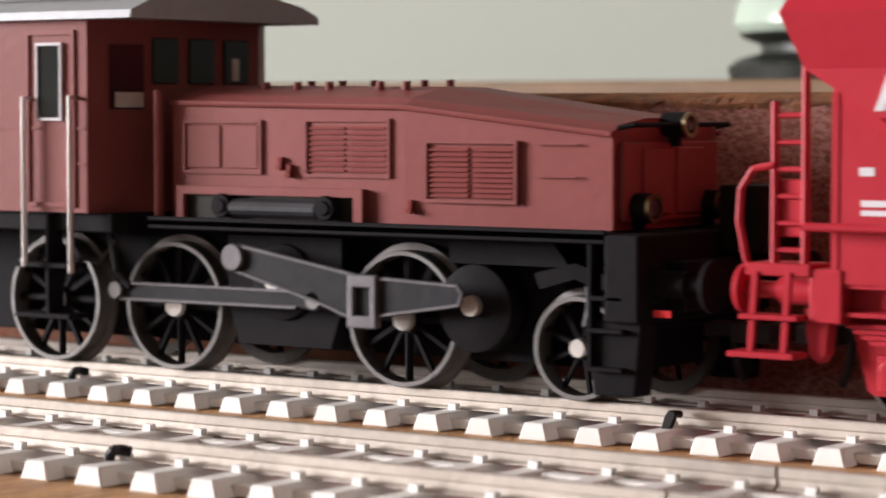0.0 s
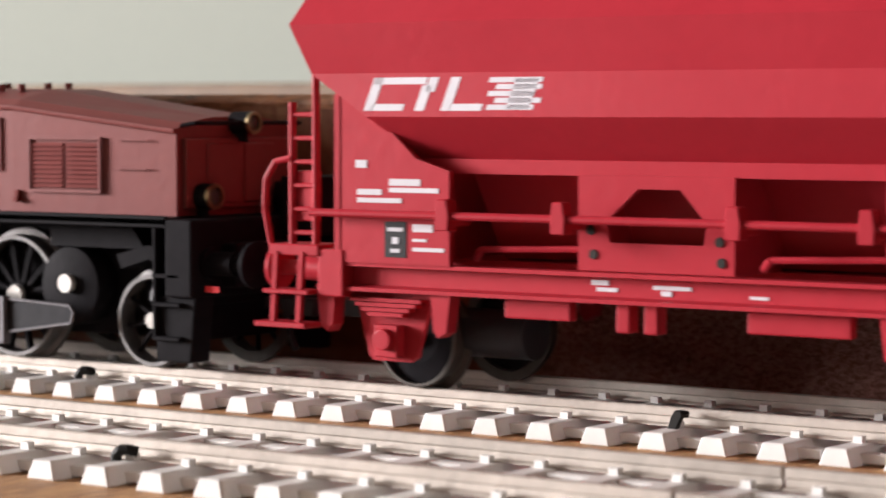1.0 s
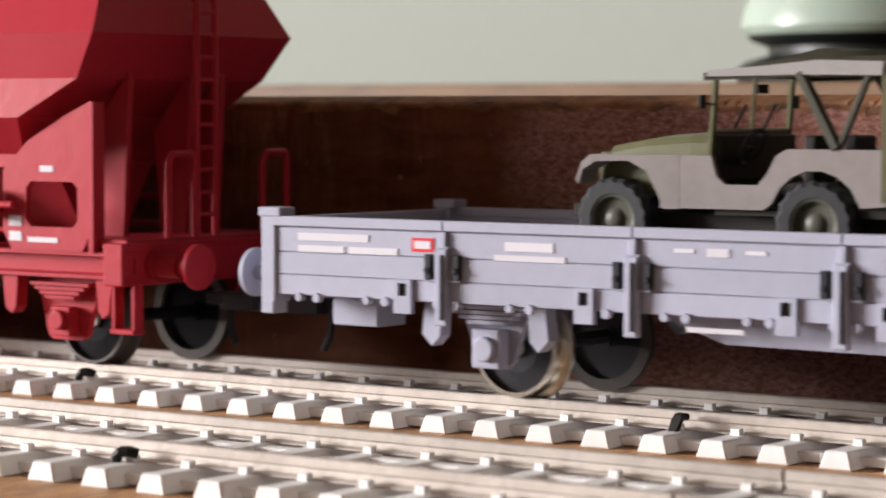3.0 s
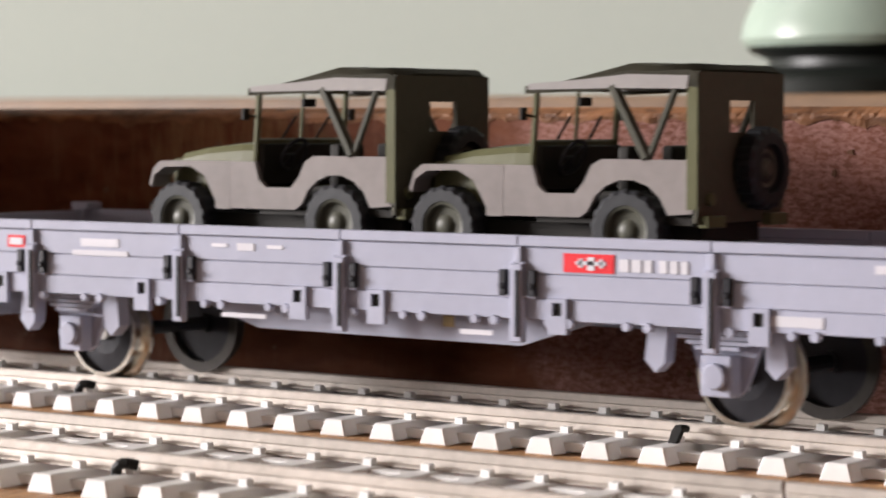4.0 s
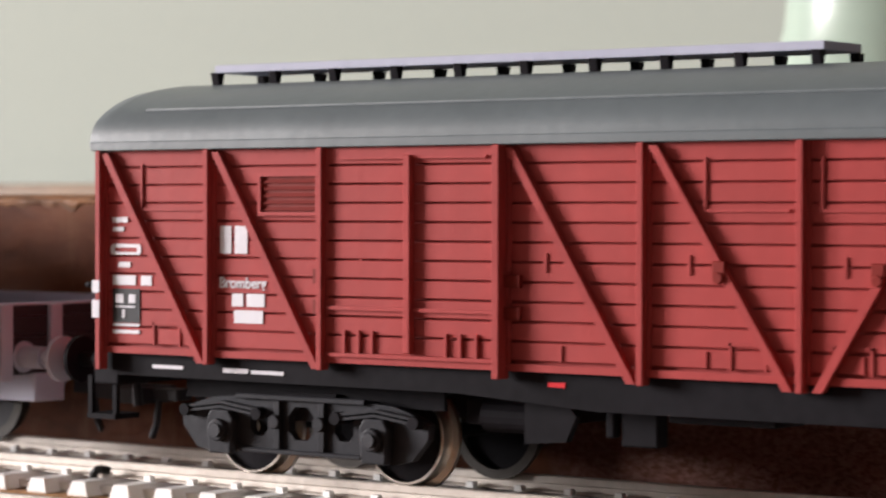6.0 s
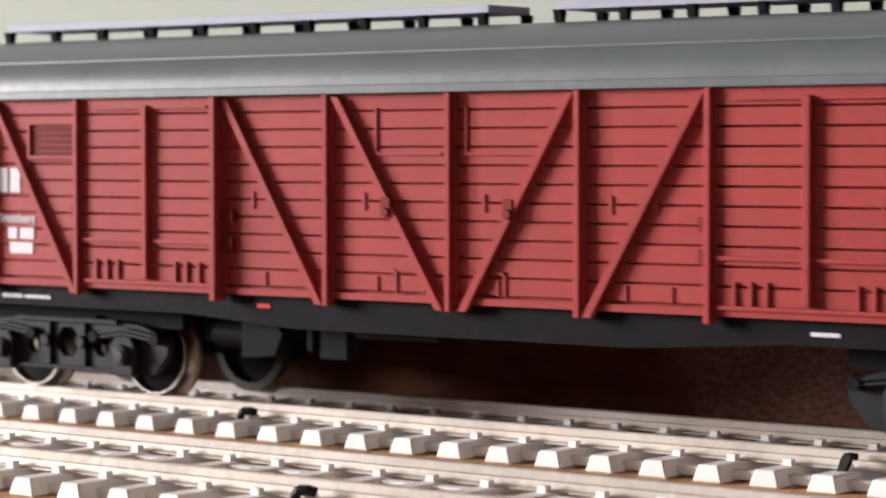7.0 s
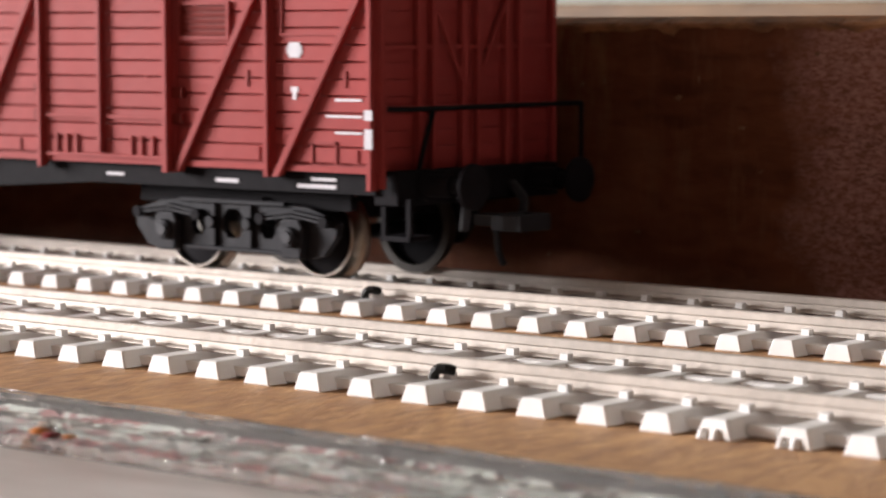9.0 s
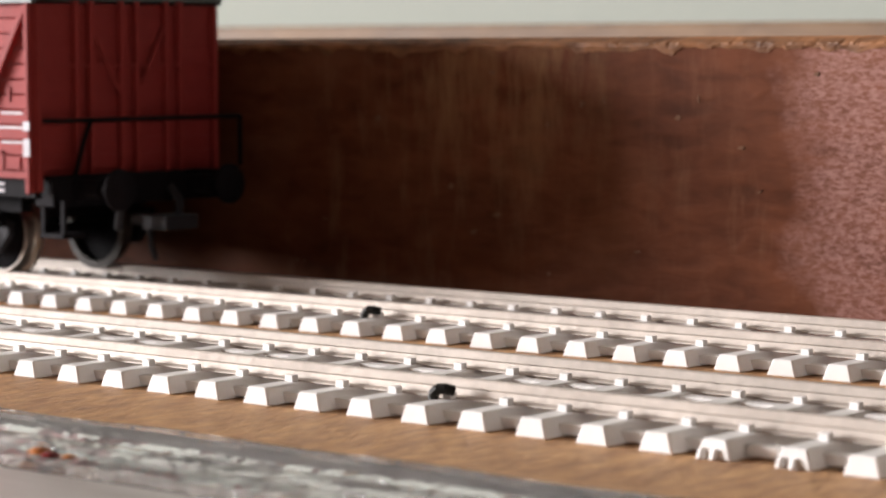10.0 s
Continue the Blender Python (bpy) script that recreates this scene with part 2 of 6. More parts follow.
PLASTIC = clear("clear_wrinkled_plastic", (0.90, 0.90, 0.89), 0.05, 1.45, 0.35, 160)
# pale mottling paints reflections on glossy plastic, and light in the cab windows
PALE_MOTTLE = shader("pale_mottled_light", (0.52, 0.47, 0.42), 0.34, grain=160, vary=0.4, wear=45, second=(0.82, 0.80, 0.78), stretch=(0.25, 1, 1), bump=0.06, coat=0.05, spec=0.3)
ORANGE = shader("orange_brown_bead", (0.35, 0.11, 0.02), 0.4, grain=600, vary=0.25)
STRIP = shader("grey_card_strip", (0.13, 0.118, 0.105), 0.6, grain=250, vary=0.35, wear=40)
DARKRED = shader("dark_red_bead", (0.16, 0.012, 0.012), 0.2, grain=600)


# ---- mesh tools: millimetres in, metres out ----
def box(bm, x0, x1, y0, y1, z0, z1):
    r = bmesh.ops.create_cube(bm, size=1)["verts"]
    for v in r:
        v.co = ((x0 + x1) / 2 + v.co.x * (x1 - x0), (y0 + y1) / 2 + v.co.y * (y1 - y0), (z0 + z1) / 2 + v.co.z * (z1 - z0))
    return r


def prism(bm, outline, y0, y1, axis="y"):
    """A polygon in x, z drawn out along y (or in x, y along z, or in y, z along x)."""
    put = {"y": lambda a, b, c: (a, c, b), "z": lambda a, b, c: (a, b, c), "x": lambda a, b, c: (c, a, b)}[axis]
    low = [bm.verts.new(put(a, b, y0)) for a, b in outline]
    top = [bm.verts.new(put(a, b, y1)) for a, b in outline]
    k = len(outline)
    bm.faces.new(low)
    bm.faces.new(top[::-1])
    for i in range(k):
        bm.faces.new((low[i], top[i], top[(i + 1) % k], low[(i + 1) % k]))
    return low + top


def tube(bm, a, b, r, n=10, r2=None):
    a, b = Vector(a), Vector(b)
    m = Matrix.Translation((a + b) / 2) @ (b - a).to_track_quat("Z", "Y").to_matrix().to_4x4()
    return bmesh.ops.create_cone(bm, cap_ends=True, segments=n, radius1=r, radius2=r if r2 is None else r2, depth=(b - a).length, matrix=m)["verts"]


def wire(bm, points, r, n=8):
    for a, b in zip(points, points[1:]):
        tube(bm, a, b, r, n)
    for p in points[1:-1]:
        bmesh.ops.create_icosphere(bm, subdivisions=1, radius=r, matrix=Matrix.Translation(p))


def lathe(bm, profile, n=24, axis="y", at=(0, 0, 0), tread=0.0):
    """A profile of (distance along the axis, radius) turned about it."""
    rings, widest = [], max(r for d, r in profile)
    for d, r in profile:
        ring = []
        for i in range(n):
            a = 2 * math.pi * i / n
            q = r + (tread if (i // 2) % 2 and r > 0.86 * widest else 0)
            c, s = q * math.cos(a), q * math.sin(a)
            p = {"y": (c, d, s), "z": (c, s, d), "x": (d, c, s)}[axis]
            ring.append(bm.verts.new(Vector(p) + Vector(at)))
        rings.append(ring)
    for a, b in zip(rings, rings[1:]):
        for i in range(n):
            bm.faces.new((a[i], a[(i + 1) % n], b[(i + 1) % n], b[i]))
    bm.faces.new(rings[0])
    bm.faces.new(rings[-1][::-1])


def frame_with_hole(bm, outer, inner, y0, y1):
    """A plate in x, z between an outer and an inner outline with equally many corners, drawn out along y."""
    k = len(outer)
    a, b = [[bm.verts.new((x, y, z)) for x, z in outer] for y in (y0, y1)]
    c, d = [[bm.verts.new((x, y, z)) for x, z in inner] for y in (y0, y1)]
    for i in range(k):
        j = (i + 1) % k
        bm.faces.new((a[i], a[j], c[j], c[i]))
        bm.faces.new((b[i], d[i], d[j], b[j]))
        bm.faces.new((a[i], b[i], b[j], a[j]))
        bm.faces.new((c[i], c[j], d[j], d[i]))


ORIGIN = {}


def mesh_of(name, bm, material, shift=(0, 0, 0), bevel=0.0, smooth=False):
    if bevel:
        sharp = [e for e in bm.edges if len(e.link_faces) == 2 and e.calc_face_angle(0) > 0.5]
        bmesh.ops.bevel(bm, geom=sharp, offset=bevel, segments=2 if bevel >= 0.14 else 1, profile=0.5, affect="EDGES", clamp_overlap=True)
    bmesh.ops.recalc_face_normals(bm, faces=bm.faces)
    for v in bm.verts:
        v.co = (v.co - Vector(shift)) * 0.001
    if smooth:
        for f in bm.faces:
            f.smooth = True
        for e in bm.edges:
            if len(e.link_faces) == 2 and e.calc_face_angle(0) > 0.6:
                e.smooth = False
    me = bpy.data.meshes.new(name)
    bm.to_mesh(me)
    bm.free()
    me.materials.append(material)
    return me


def part(name, bm, material, parent, label="", at=None, bevel=0.0, smooth=False):
    """One mesh under a thing or a part; at: its own place, for parts that turn or slide."""
    root = parent
    while root.parent:
        root = root.parent
    shift = (0, 0, 0) if at else (ORIGIN.get(root, 0), 0, 0)
    ob = new(name, mesh_of(name, bm, material, shift, bevel, smooth))
    ob.parent = parent
    if at:
        ob.location = Vector((at[0] - ORIGIN.get(root, 0), at[1], at[2])) * 0.001
    return tagged(ob, label) if label else ob


def thing(name, bm, material, label, category, group="", kind="", bevel=0.0, smooth=False):
    return tagged(new(name, mesh_of(name, bm, material, (0, 0, 0), bevel, smooth)), label, category, group, kind)


def root(name, u, label, category, group=""):
    ob = new(name)
    ob.empty_display_size = 0.005
    ORIGIN[ob] = u
    return tagged(ob, label, category, group)


# ---- the plan, in millimetres ----
RAIL_TOP, NEAR_RAIL, FAR_RAIL, PITCH, SLEEPER_END = 3.60, 181.74, 231.07, 6.615, 6.07
AXIS = FAR_RAIL + 8.25 + 0.0            # middle of the far track

# ---- the room and the table ----
bm = bmesh.new()
box(bm, -5000, 800, -2950, 950, -790, -750)
thing("floor", bm, FLOOR, "plain grey carpet floor below the table", "floor", kind="structure")
bm = bmesh.new()
box(bm, -5000, 800, 950, 1000, -750, 1750)
thing("wall_north", bm, WALL, "pale green-white painted wall behind the layout", "wall", kind="structure")
bm = bmesh.new()
y0, y1, z0, z1 = [v * 1000 for v in WINDOW]
for a in ((-2950, y0, -750, 1750), (y1, 950, -750, 1750), (y0, y1, -750, z0), (y0, y1, z1, 1750)):
    box(bm, -5200, -5000, a[0], a[1], a[2], a[3])
thing("wall_west", bm, PLAIN, "taupe plaster wall with a window opening", "wall", kind="structure")
bm = bmesh.new()
box(bm, -5200, 800, -3000, -2950, -750, 1750)
thing("wall_south", bm, PLAIN, "plain taupe plaster wall of the room", "wall", kind="structure")
# unseen wall, set close and dark to cut bounce on right-facing ends
bm = bmesh.new()
box(bm, 800, 850, -3000, 1000, -750, 1750)
thing("wall_east", bm, DARK_WALL, "unseen dark wall added to cut bounce from the right", "wall", kind="structure")
bm = bmesh.new()
box(bm, -5200, 850, -3000, 1000, 1750, 1800)
thing("ceiling", bm, PLAIN, "plain taupe plaster ceiling", "ceiling", kind="structure")

bm = bmesh.new()
box(bm, -1000, 560, 152, 640, -18, 0)
thing("wooden_board", bm, TABLE, "orange-brown oak board with streaky grain under the tracks", "board", bevel=0.6)
bm = bmesh.new()
box(bm, -1100, 660, 40, 720, -58, -18.4)
for x, y in ((-1060, 80), (620, 80), (-1060, 680), (620, 680)):
    box(bm, x - 25, x + 25, y - 25, y + 25, -750, -58)
thing("table", bm, TAN, "plain wooden table that carries the board", "table", bevel=1.0)


def rough_board():
    """The dark board behind the tracks, with a chipped upper edge."""
    bm = bmesh.new()
    n, x0, x1 = 420, -1000, 560
    rnd = random.Random(5)
    rows = []
    for i in range(n + 1):
        x = x0 + (x1 - x0) * i / n
        chip = max(0, noise.noise((x * 0.11, 0, 3)) - 0.1) * 0.3
        top = 34.6 + 0.3 * noise.noise((x * 0.02, 2, 0))
        rows.append([bm.verts.new(p) for p in ((x, 262, 0), (x, 262 + 0.1 * noise.noise((x * .05, 0, 0)), 17), (x, 262, top - 1.2 - chip), (x, 262.5 + chip * 0.5, top - 0.2 - chip * 0.55), (x, 263.6 + chip, top), (x, 280, top), (x, 280, 0))])
    for a, b in zip(rows, rows[1:]):
        for i in range(6):
            bm.faces.new((a[i], b[i], b[i + 1], a[i + 1]))
    bm.faces.new(rows[0])
    bm.faces.new(rows[-1][::-1])
    ob = thing("backboard", bm, BROWN, "dark brown varnished board with a chipped upper edge", "board", smooth=True)
    bm = bmesh.new()
    edge = []
    for i in range(1100):
        x = -560 + 560 * i / 1099
        d = 0.7 + 1.3 * max(0, noise.noise((x * 0.3, 7, 2)) + 0.15) + 1.5 * max(0, noise.noise((x * 0.055, 1, 9))) + 0.5 * max(0, noise.noise((x * 1.9, 3, 5)))
        edge.append([bm.verts.new(p) for p in ((x, 261.93, 34.35 - d), (x, 261.8 + 0.12 * noise.noise((x * 0.9, 4, 4)), 34.3 - d * 0.45), (x, 261.95 + 0.25 * noise.noise((x * 1.3, 8, 1)), 34.2), (x, 263.2, 34.95))])
    for a, b in zip(edge, edge[1:]):
        for k in range(3):
            bm.faces.new((a[k], b[k], b[k + 1], a[k + 1]))
    part("worn_edge", bm, CHIPPED, ob, "orange-brown raw wood along the splintered edge")
    bm = bmesh.new()
    for i in range(46):
        x, z = rnd.uniform(-420, -120), rnd.uniform(4, 31)
        w, h, s = rnd.uniform(0.3, 1.3), rnd.uniform(0.15, 0.7), rnd.uniform(-1, 1)
        prism(bm, [(x, z), (x + w * .6, z - h * .3), (x + w, z + s * .5), (x + w * .7, z + h), (x + w * .2, z + h * .7)], 261.9, 262.2)
    tagged(part("scratch", bm, SCUFF, ob, "small scuffs and nicks in the varnish"), kind="stuff")


rough_board()
bm = bmesh.new()
box(bm, -1400, 760, 400, 900, 24, 38.2)
shelf = thing("shelf", bm, TAN, "light brown wooden shelf behind the dark board", "shelf", bevel=0.8)
for x in (-1300, -300, 700):
    bm = bmesh.new()
    box(bm, x - 12, x + 12, 650, 890, -750, 23.9)
    part("bracket", bm, TAN, shelf)


def pot():
    ob = root("ceramic_pot", 0, "sage green glazed pot with dark rim on black foot", "pot")
    ob.location = (-0.2030, 0.438, 0.0382)
    bm = bmesh.new()
    lathe(bm, [(0.0, 30.5), (2.5, 31), (4, 29), (5.0, 25), (6.5, 25), (7.6, 28), (8.6, 29)], 48, "z")
    part("foot", bm, BLACKGLAZE, ob, "black lacquered turned foot", smooth=True)
    bm = bmesh.new()
    lathe(bm, [(8.6, 29), (10, 30), (13, 29.5), (20, 26.5), (28, 24.5), (34, 24), (38, 24.5)], 48, "z")
    part("body", bm, SAGE, ob, smooth=True)
    bm = bmesh.new()
    lathe(bm, [(38, 24.5), (40, 27), (43, 31), (48, 33), (58, 33), (66, 30), (70, 27)], 48, "z")
    part("rim", bm, BLACKGLAZE, ob, "dark green-black glazed upper bulge", smooth=True)


pot()


# ---- the clear plastic, pale tray and card strip before the board ----
def wrapper():
    bm = bmesh.new()
    n = 150
    rows = []
    for i in range(n + 1):
        x = -330 + 420 * i / n
        prof = [(151.6, -0.4), (151.4, 0.9), (150.8, 1.5), (149.9, 0.8), (147.4, 0.9), (146.6, 1.9), (145.9, 0.9), (143.2, 0.8), (142.8, 1.2), (142.2, 0.7), (140.2, 0.6), (139.0, 0.5), (138.6, -0.4)]
        rows.append([bm.verts.new((x, y + 0.18 * noise.noise((x * .04, k, 1)), z + 0.16 * noise.noise((x * .12, k * 3.1, 7)))) for k, (y, z) in enumerate(prof)])
    for a, b in zip(rows, rows[1:]):
        for k in range(len(a)):
            bm.faces.new((a[k], b[k], b[(k + 1) % len(a)], a[(k + 1) % len(a)]))
    bm.faces.new(rows[0])
    bm.faces.new(rows[-1][::-1])
    ob = thing("plastic_wrapper", bm, PLASTIC, "clear glossy crumpled plastic sleeve along the board's edge", "packaging", smooth=True)
    rnd = random.Random(11)
    bm = bmesh.new()
    for i in range(90):
        x, y, long = rnd.uniform(-300, -60), rnd.uniform(140, 150.5), rnd.uniform(0.8, 3.2)
        z, w, turn = rnd.uniform(0.75, 1.1), rnd.uniform(0.12, 0.4), rnd.uniform(-0.5, 0.5)
        bmesh.ops.create_icosphere(bm, subdivisions=1, radius=1, matrix=Matrix.Translation((x, y, z)) @ Matrix.Rotation(turn, 4, "Z") @ Matrix.Diagonal((long, w, w * 0.9, 1)))
    tagged(part("crease", bm, PLASTIC, ob, "small glossy creases in the plastic", smooth=True), kind="stuff")
    bm = bmesh.new()
    wire(bm, [(x, 150.9 + 0.15 * math.sin(x * 0.07), 1.45 + 0.1 * math.sin(x * 0.23)) for x in range(-330, 91, 6)], 0.3, 6)
    part("rolled_edge", bm, PLASTIC, ob, "rolled clear edge of the sleeve", smooth=True)
    bm = bmesh.new()
    box(bm, -400, 160, 60, 138.2, -18.2, -0.2)
    thing("card_box", bm, PALE_MOTTLE, "pale plastic tray before the wooden board, reflections painted as mottling", "box", bevel=0.8)
    bm = bmesh.new()
    box(bm, -400, 160, 138.4, 151.6, -18.2, -1.2)
    thing("card_strip", bm, STRIP, "mottled grey card strip under the plastic sleeve", "strip", bevel=0.3)
    for x, y, r, m, label, name in ((-160.7, 140.6, 0.75, DARKRED, "dark red glassy bead in the plastic", "bead"), (-162.6, 141.2, 0.9, ORANGE, "orange-brown bead in the plastic", "bead"), (-159.0, 141.0, 0.6, ORANGE, "orange-brown bead in the plastic", "bead")):
        bm = bmesh.new()
        bmesh.ops.create_icosphere(bm, subdivisions=2, radius=r, matrix=Matrix.Translation((x, y, 0.35)) @ Matrix.Diagonal((1.5, 1.2, 0.8, 1)))
        thing(name, bm, m, label, "bead", "beads in the plastic", smooth=True)


wrapper()


# ---- the two tracks ----
def sleeper_mesh(notched=False):
    bm = bmesh.new()
    e, far = SLEEPER_END, 18.3 + SLEEPER_END
    lo, hi = 1.75, 1.15
    low = [bm.verts.new(p) for p in ((-lo, -e, 0.02), (lo, -e, 0.02), (lo, far, 0.02), (-lo, far, 0.02))]
    top = [bm.verts.new(p) for p in ((-hi, -e + 0.25, 1.75), (hi, -e + 0.25, 1.75), (hi, far - 0.25, 1.75), (-hi, far - 0.25, 1.75))]
    bm.faces.new(low[::-1])
    bm.faces.new(top)
    for i in range(4):
        bm.faces.new((low[i], low[(i + 1) % 4], top[(i + 1) % 4], top[i]))
    bmesh.ops.bevel(bm, geom=[e2 for e2 in bm.edges], offset=0.12, segments=1, affect="EDGES")
    for y in (0.45, 17.85):
        for s in (-1, 1):
            c = y + s * 1.35
            r = box(bm, -0.48, 0.48, c - 0.42, c + 0.42, 1.6, 2.4)
            bmesh.ops.translate(bm, verts=r, vec=(0.15 * s, 0, 0))
    if notched:
        for x in (-1.1, 0.2):
            tube(bm, (x, -e - 0.1, 0.02), (x, -e + 0.1, 0.9), 0.45, 8, 0.25)
    return mesh_of("sleeper", bm, SLEEPER)


def rail_mesh(bm, y, x0, x1):
    c = y + 0.45
    half = [(0.85, 1.72), (0.85, 1.86), (0.26, 2.02), (0.22, 2.62), (0.46, 2.78), (0.46, 3.46), (0.36, RAIL_TOP)]
    prof = [(c + a, z) for a, z in half] + [(c - a, z) for a, z in half[::-1]]
    prism(bm, prof, x0, x1, "x")


def track(y, first, phase, label, fix):
    ob = root("track", 0, label, "track", "model railway tracks")
    ob.location = (0, y * 0.001, 0)
    for rail in (0.0, 17.4):
        for a, b in ((-960, -520), (-519.6, -96.5 + phase), (-96.1 + phase, 330), (330.4, 540)):
            bm = bmesh.new()
            rail_mesh(bm, rail, a, b)
            part("rail", bm, RAIL, ob, "bright nickel-silver rail")
    plain, notched = sleeper_mesh(), sleeper_mesh(True)
    lo = int((-955 - first) / PITCH)
    n = int(1490 / PITCH)
    for k in range(lo, lo + n):
        s = new("sleeper", notched if k in fix else plain)
        s.parent = ob
        s.location = ((first + 1.75 + k * PITCH + fix.get(k, 0)) * 0.001, 0, 0)
    bm = bmesh.new()
    for k in range(lo, lo + n - 1):
        x = first + 1.75 + k * PITCH
        box(bm, x + 0.9, x + PITCH * (0.58 if k % 3 else 0.80), -3.7, -2.1, 0.25, 1.15)
        box(bm, x + 1.0, x + PITCH - 1.0, 14.6, 16.2, 0.3, 1.62 if k % 3 else 1.2)
    me = part("web", bm, SLEEPER, ob, "white plastic webs between the sleepers")
    tagged(me, kind="stuff")
    return ob


track(NEAR_RAIL, -206.51, 0, "model railway track with white plastic sleepers on oak", {13: -0.8, 14: 0.25})
track(FAR_RAIL, -265.64, 38, "model railway track with white sleepers beneath the train", {})


def track_nail(x, y, upright):
    bm = bmesh.new()
    if upright:
        prism(bm, [(x - 0.9, 1.7), (x + 0.1, 1.7), (x + 0.8, 3.1), (x + 0.7, 3.5), (x, 3.6), (x - 0.45, 3.0)], y - 0.35, y + 0.35)
        tube(bm, (x + 0.3, y, 3.3), (x + 0.5, y + 1.2, 3.1), 0.4, 8)
    else:
        wire(bm, [(x - 0.9, y, 1.7), (x - 0.85, y, 2.3), (x - 0.45, y + 0.1, 2.7), (x + 0.3, y + 0.4, 2.75), (x + 0.75, y + 1.0, 2.5)], 0.5)
    thing("track_nail", bm, CLIP, "small bent black iron clip beside the rail", "clip", "clips on the tracks", bevel=0.08 if upright else 0)


track_nail(-204.9, FAR_RAIL - 1.9, False)
track_nail(-152.2, NEAR_RAIL - 1.9, False)
track_nail(-124.7, FAR_RAIL - 1.9, True)


# ---- parts that several vehicles share ----
AXLES = []          # wheel sets that roll: object, place along the train, height, radius
RIDERS = []         # things that go with the train: object, place along the train, y, z


SIDE_SHIFT = 0.9     # the middle between the rails lies this far behind the vehicles' middle line


def wheelset(vehicle, u, r, metal, disc, spokes=9, face=9.3, rim=0.85):
    """A pair of wheels with spokes, tyres and an axle, that rolls."""
    bm = bmesh.new()
    tube(bm, (0, -face + 0.6, 0), (0, face - 0.6, 0), 0.8, 10)
    for s in (-1, 1):
        y = s * (face - 1.3)
        lathe(bm, [(y - 0.8, r * 0.22), (y + 0.8, r * 0.22)], 16)
        if not spokes:
            lathe(bm, [(y - 0.25, r * rim), (y + 0.6, r * rim), (y + 0.9, r * 0.5)] if s > 0 else [(y + 0.25, r * rim), (y - 0.6, r * rim), (y - 0.9, r * 0.5)], 28)
    ax = part("wheelset", bm, disc, vehicle, "", at=(u, SIDE_SHIFT, r))
    for s in (-1, 1):
        y = s * (face - 1.3)
        for i in range(spokes):
            a = 2 * math.pi * i / spokes
            c, d = math.cos(a), math.sin(a)
            bm = bmesh.new()
            tube(bm, (r * .15 * c, y, r * .15 * d), (r * .9 * c, y, r * .9 * d), r * 0.06, 6)
            part("spoke", bm, disc, ax, "", at=(ORIGIN[vehicle], 0, 0))
    for s in (-1, 1):
        bm = bmesh.new()
        yo, yi = s * face, s * (face - 2.4)
        prof = [(yo, r * rim), (yo, r - 0.12), (yo - s * 0.1, r - 0.02), (yi + s * 0.6, r), (yi + s * 0.5, r + 0.75), (yi, r + 0.75), (yi, r * rim)]
        n = 36
        rings = [[bm.verts.new((q * math.cos(2 * math.pi * i / n), y, q * math.sin(2 * math.pi * i / n))) for i in range(n)] for y, q in prof]
        for a, b in zip(rings, rings[1:] + rings[:1]):
            for i in range(n):
                bm.faces.new((a[i], a[(i + 1) % n], b[(i + 1) % n], b[i]))
        # far tyres take a darker steel that paints the shade under the vehicle
        part("tyre", bm, metal if s < 0 else DULL, ax, "", at=(ORIGIN[vehicle], 0, 0), smooth=True)
        bm = bmesh.new()
        lathe(bm, [(s * (face - 0.9), r * .2), (s * (face + 0.05), r * 0.17)], 14)
        part("hub", bm, HUB, ax, "bright steel hub", at=(ORIGIN[vehicle], 0, 0), smooth=True)
    AXLES.append((ax, u - ORIGIN[vehicle], r))
    return ax


def buffers(vehicle, u, way, material, z=12.1, length=6.5, plate=2.5):
    for y in (-10, 10):
        bm = bmesh.new()
        tube(bm, (u, y, z), (u + way * length * 0.6, y, z), 1.35, 16)
        tube(bm, (u - way * 0.2, y, z), (u + way * 0.5, y, z), 1.9, 16)
        tube(bm, (u + way * length * 0.55, y, z), (u + way * length, y, z), 0.85, 12)
        lathe(bm, [(u + way * (length - .1), plate), (u + way * (length + .45), plate), (u + way * (length + .75), plate * 0.6)], 22, "x", (0, y, z))
        part("buffer", bm, material, vehicle, smooth=True)


def coupling(vehicle, u, way, z=7.6):
    bm = bmesh.new()
    box(bm, u, u + way * 5.0, -1.4, 1.4, z - 0.7, z + 0.7) if way > 0 else box(bm, u + way * 5.0, u, -1.4, 1.4, z - 0.7, z + 0.7)
    a, b = sorted((u + way * 4.2, u + way * 8.2))
    box(bm, a, b, -3.0, -2.2, z - 1.1, z + 0.9)
    box(bm, a, b, 2.2, 3.0, z - 1.1, z + 0.9)
    c = u + way * 8.0
    box(bm, c - 0.4, c + 0.4, -3.0, 3.0, z - 1.1, z + 0.9)
    c = u + way * 4.4
    box(bm, c - 0.4, c + 0.4, -3.0, 3.0, z - 1.1, z + 0.9)
    wire(bm, [(u + way * 3.2, -1.0, z - 0.6), (u + way * 3.6, -1.0, z - 3.6), (u + way * 4.4, -1.0, z - 5.2)], 0.45)
    part("coupling", bm, GREY, vehicle, "dark grey hook coupling with a hanging trip pin", bevel=0.12)


def bars(vehicle, name, material, rows, y, label="", d=0.05):
    """Printed blocks on a side: rows of u from, u to, z from, z to; one object for each block."""
    for a, b, c, e in rows:
        bm = bmesh.new()
        box(bm, a, b, y - d, y + d, c, e)
        part(name, bm, material, vehicle, label)


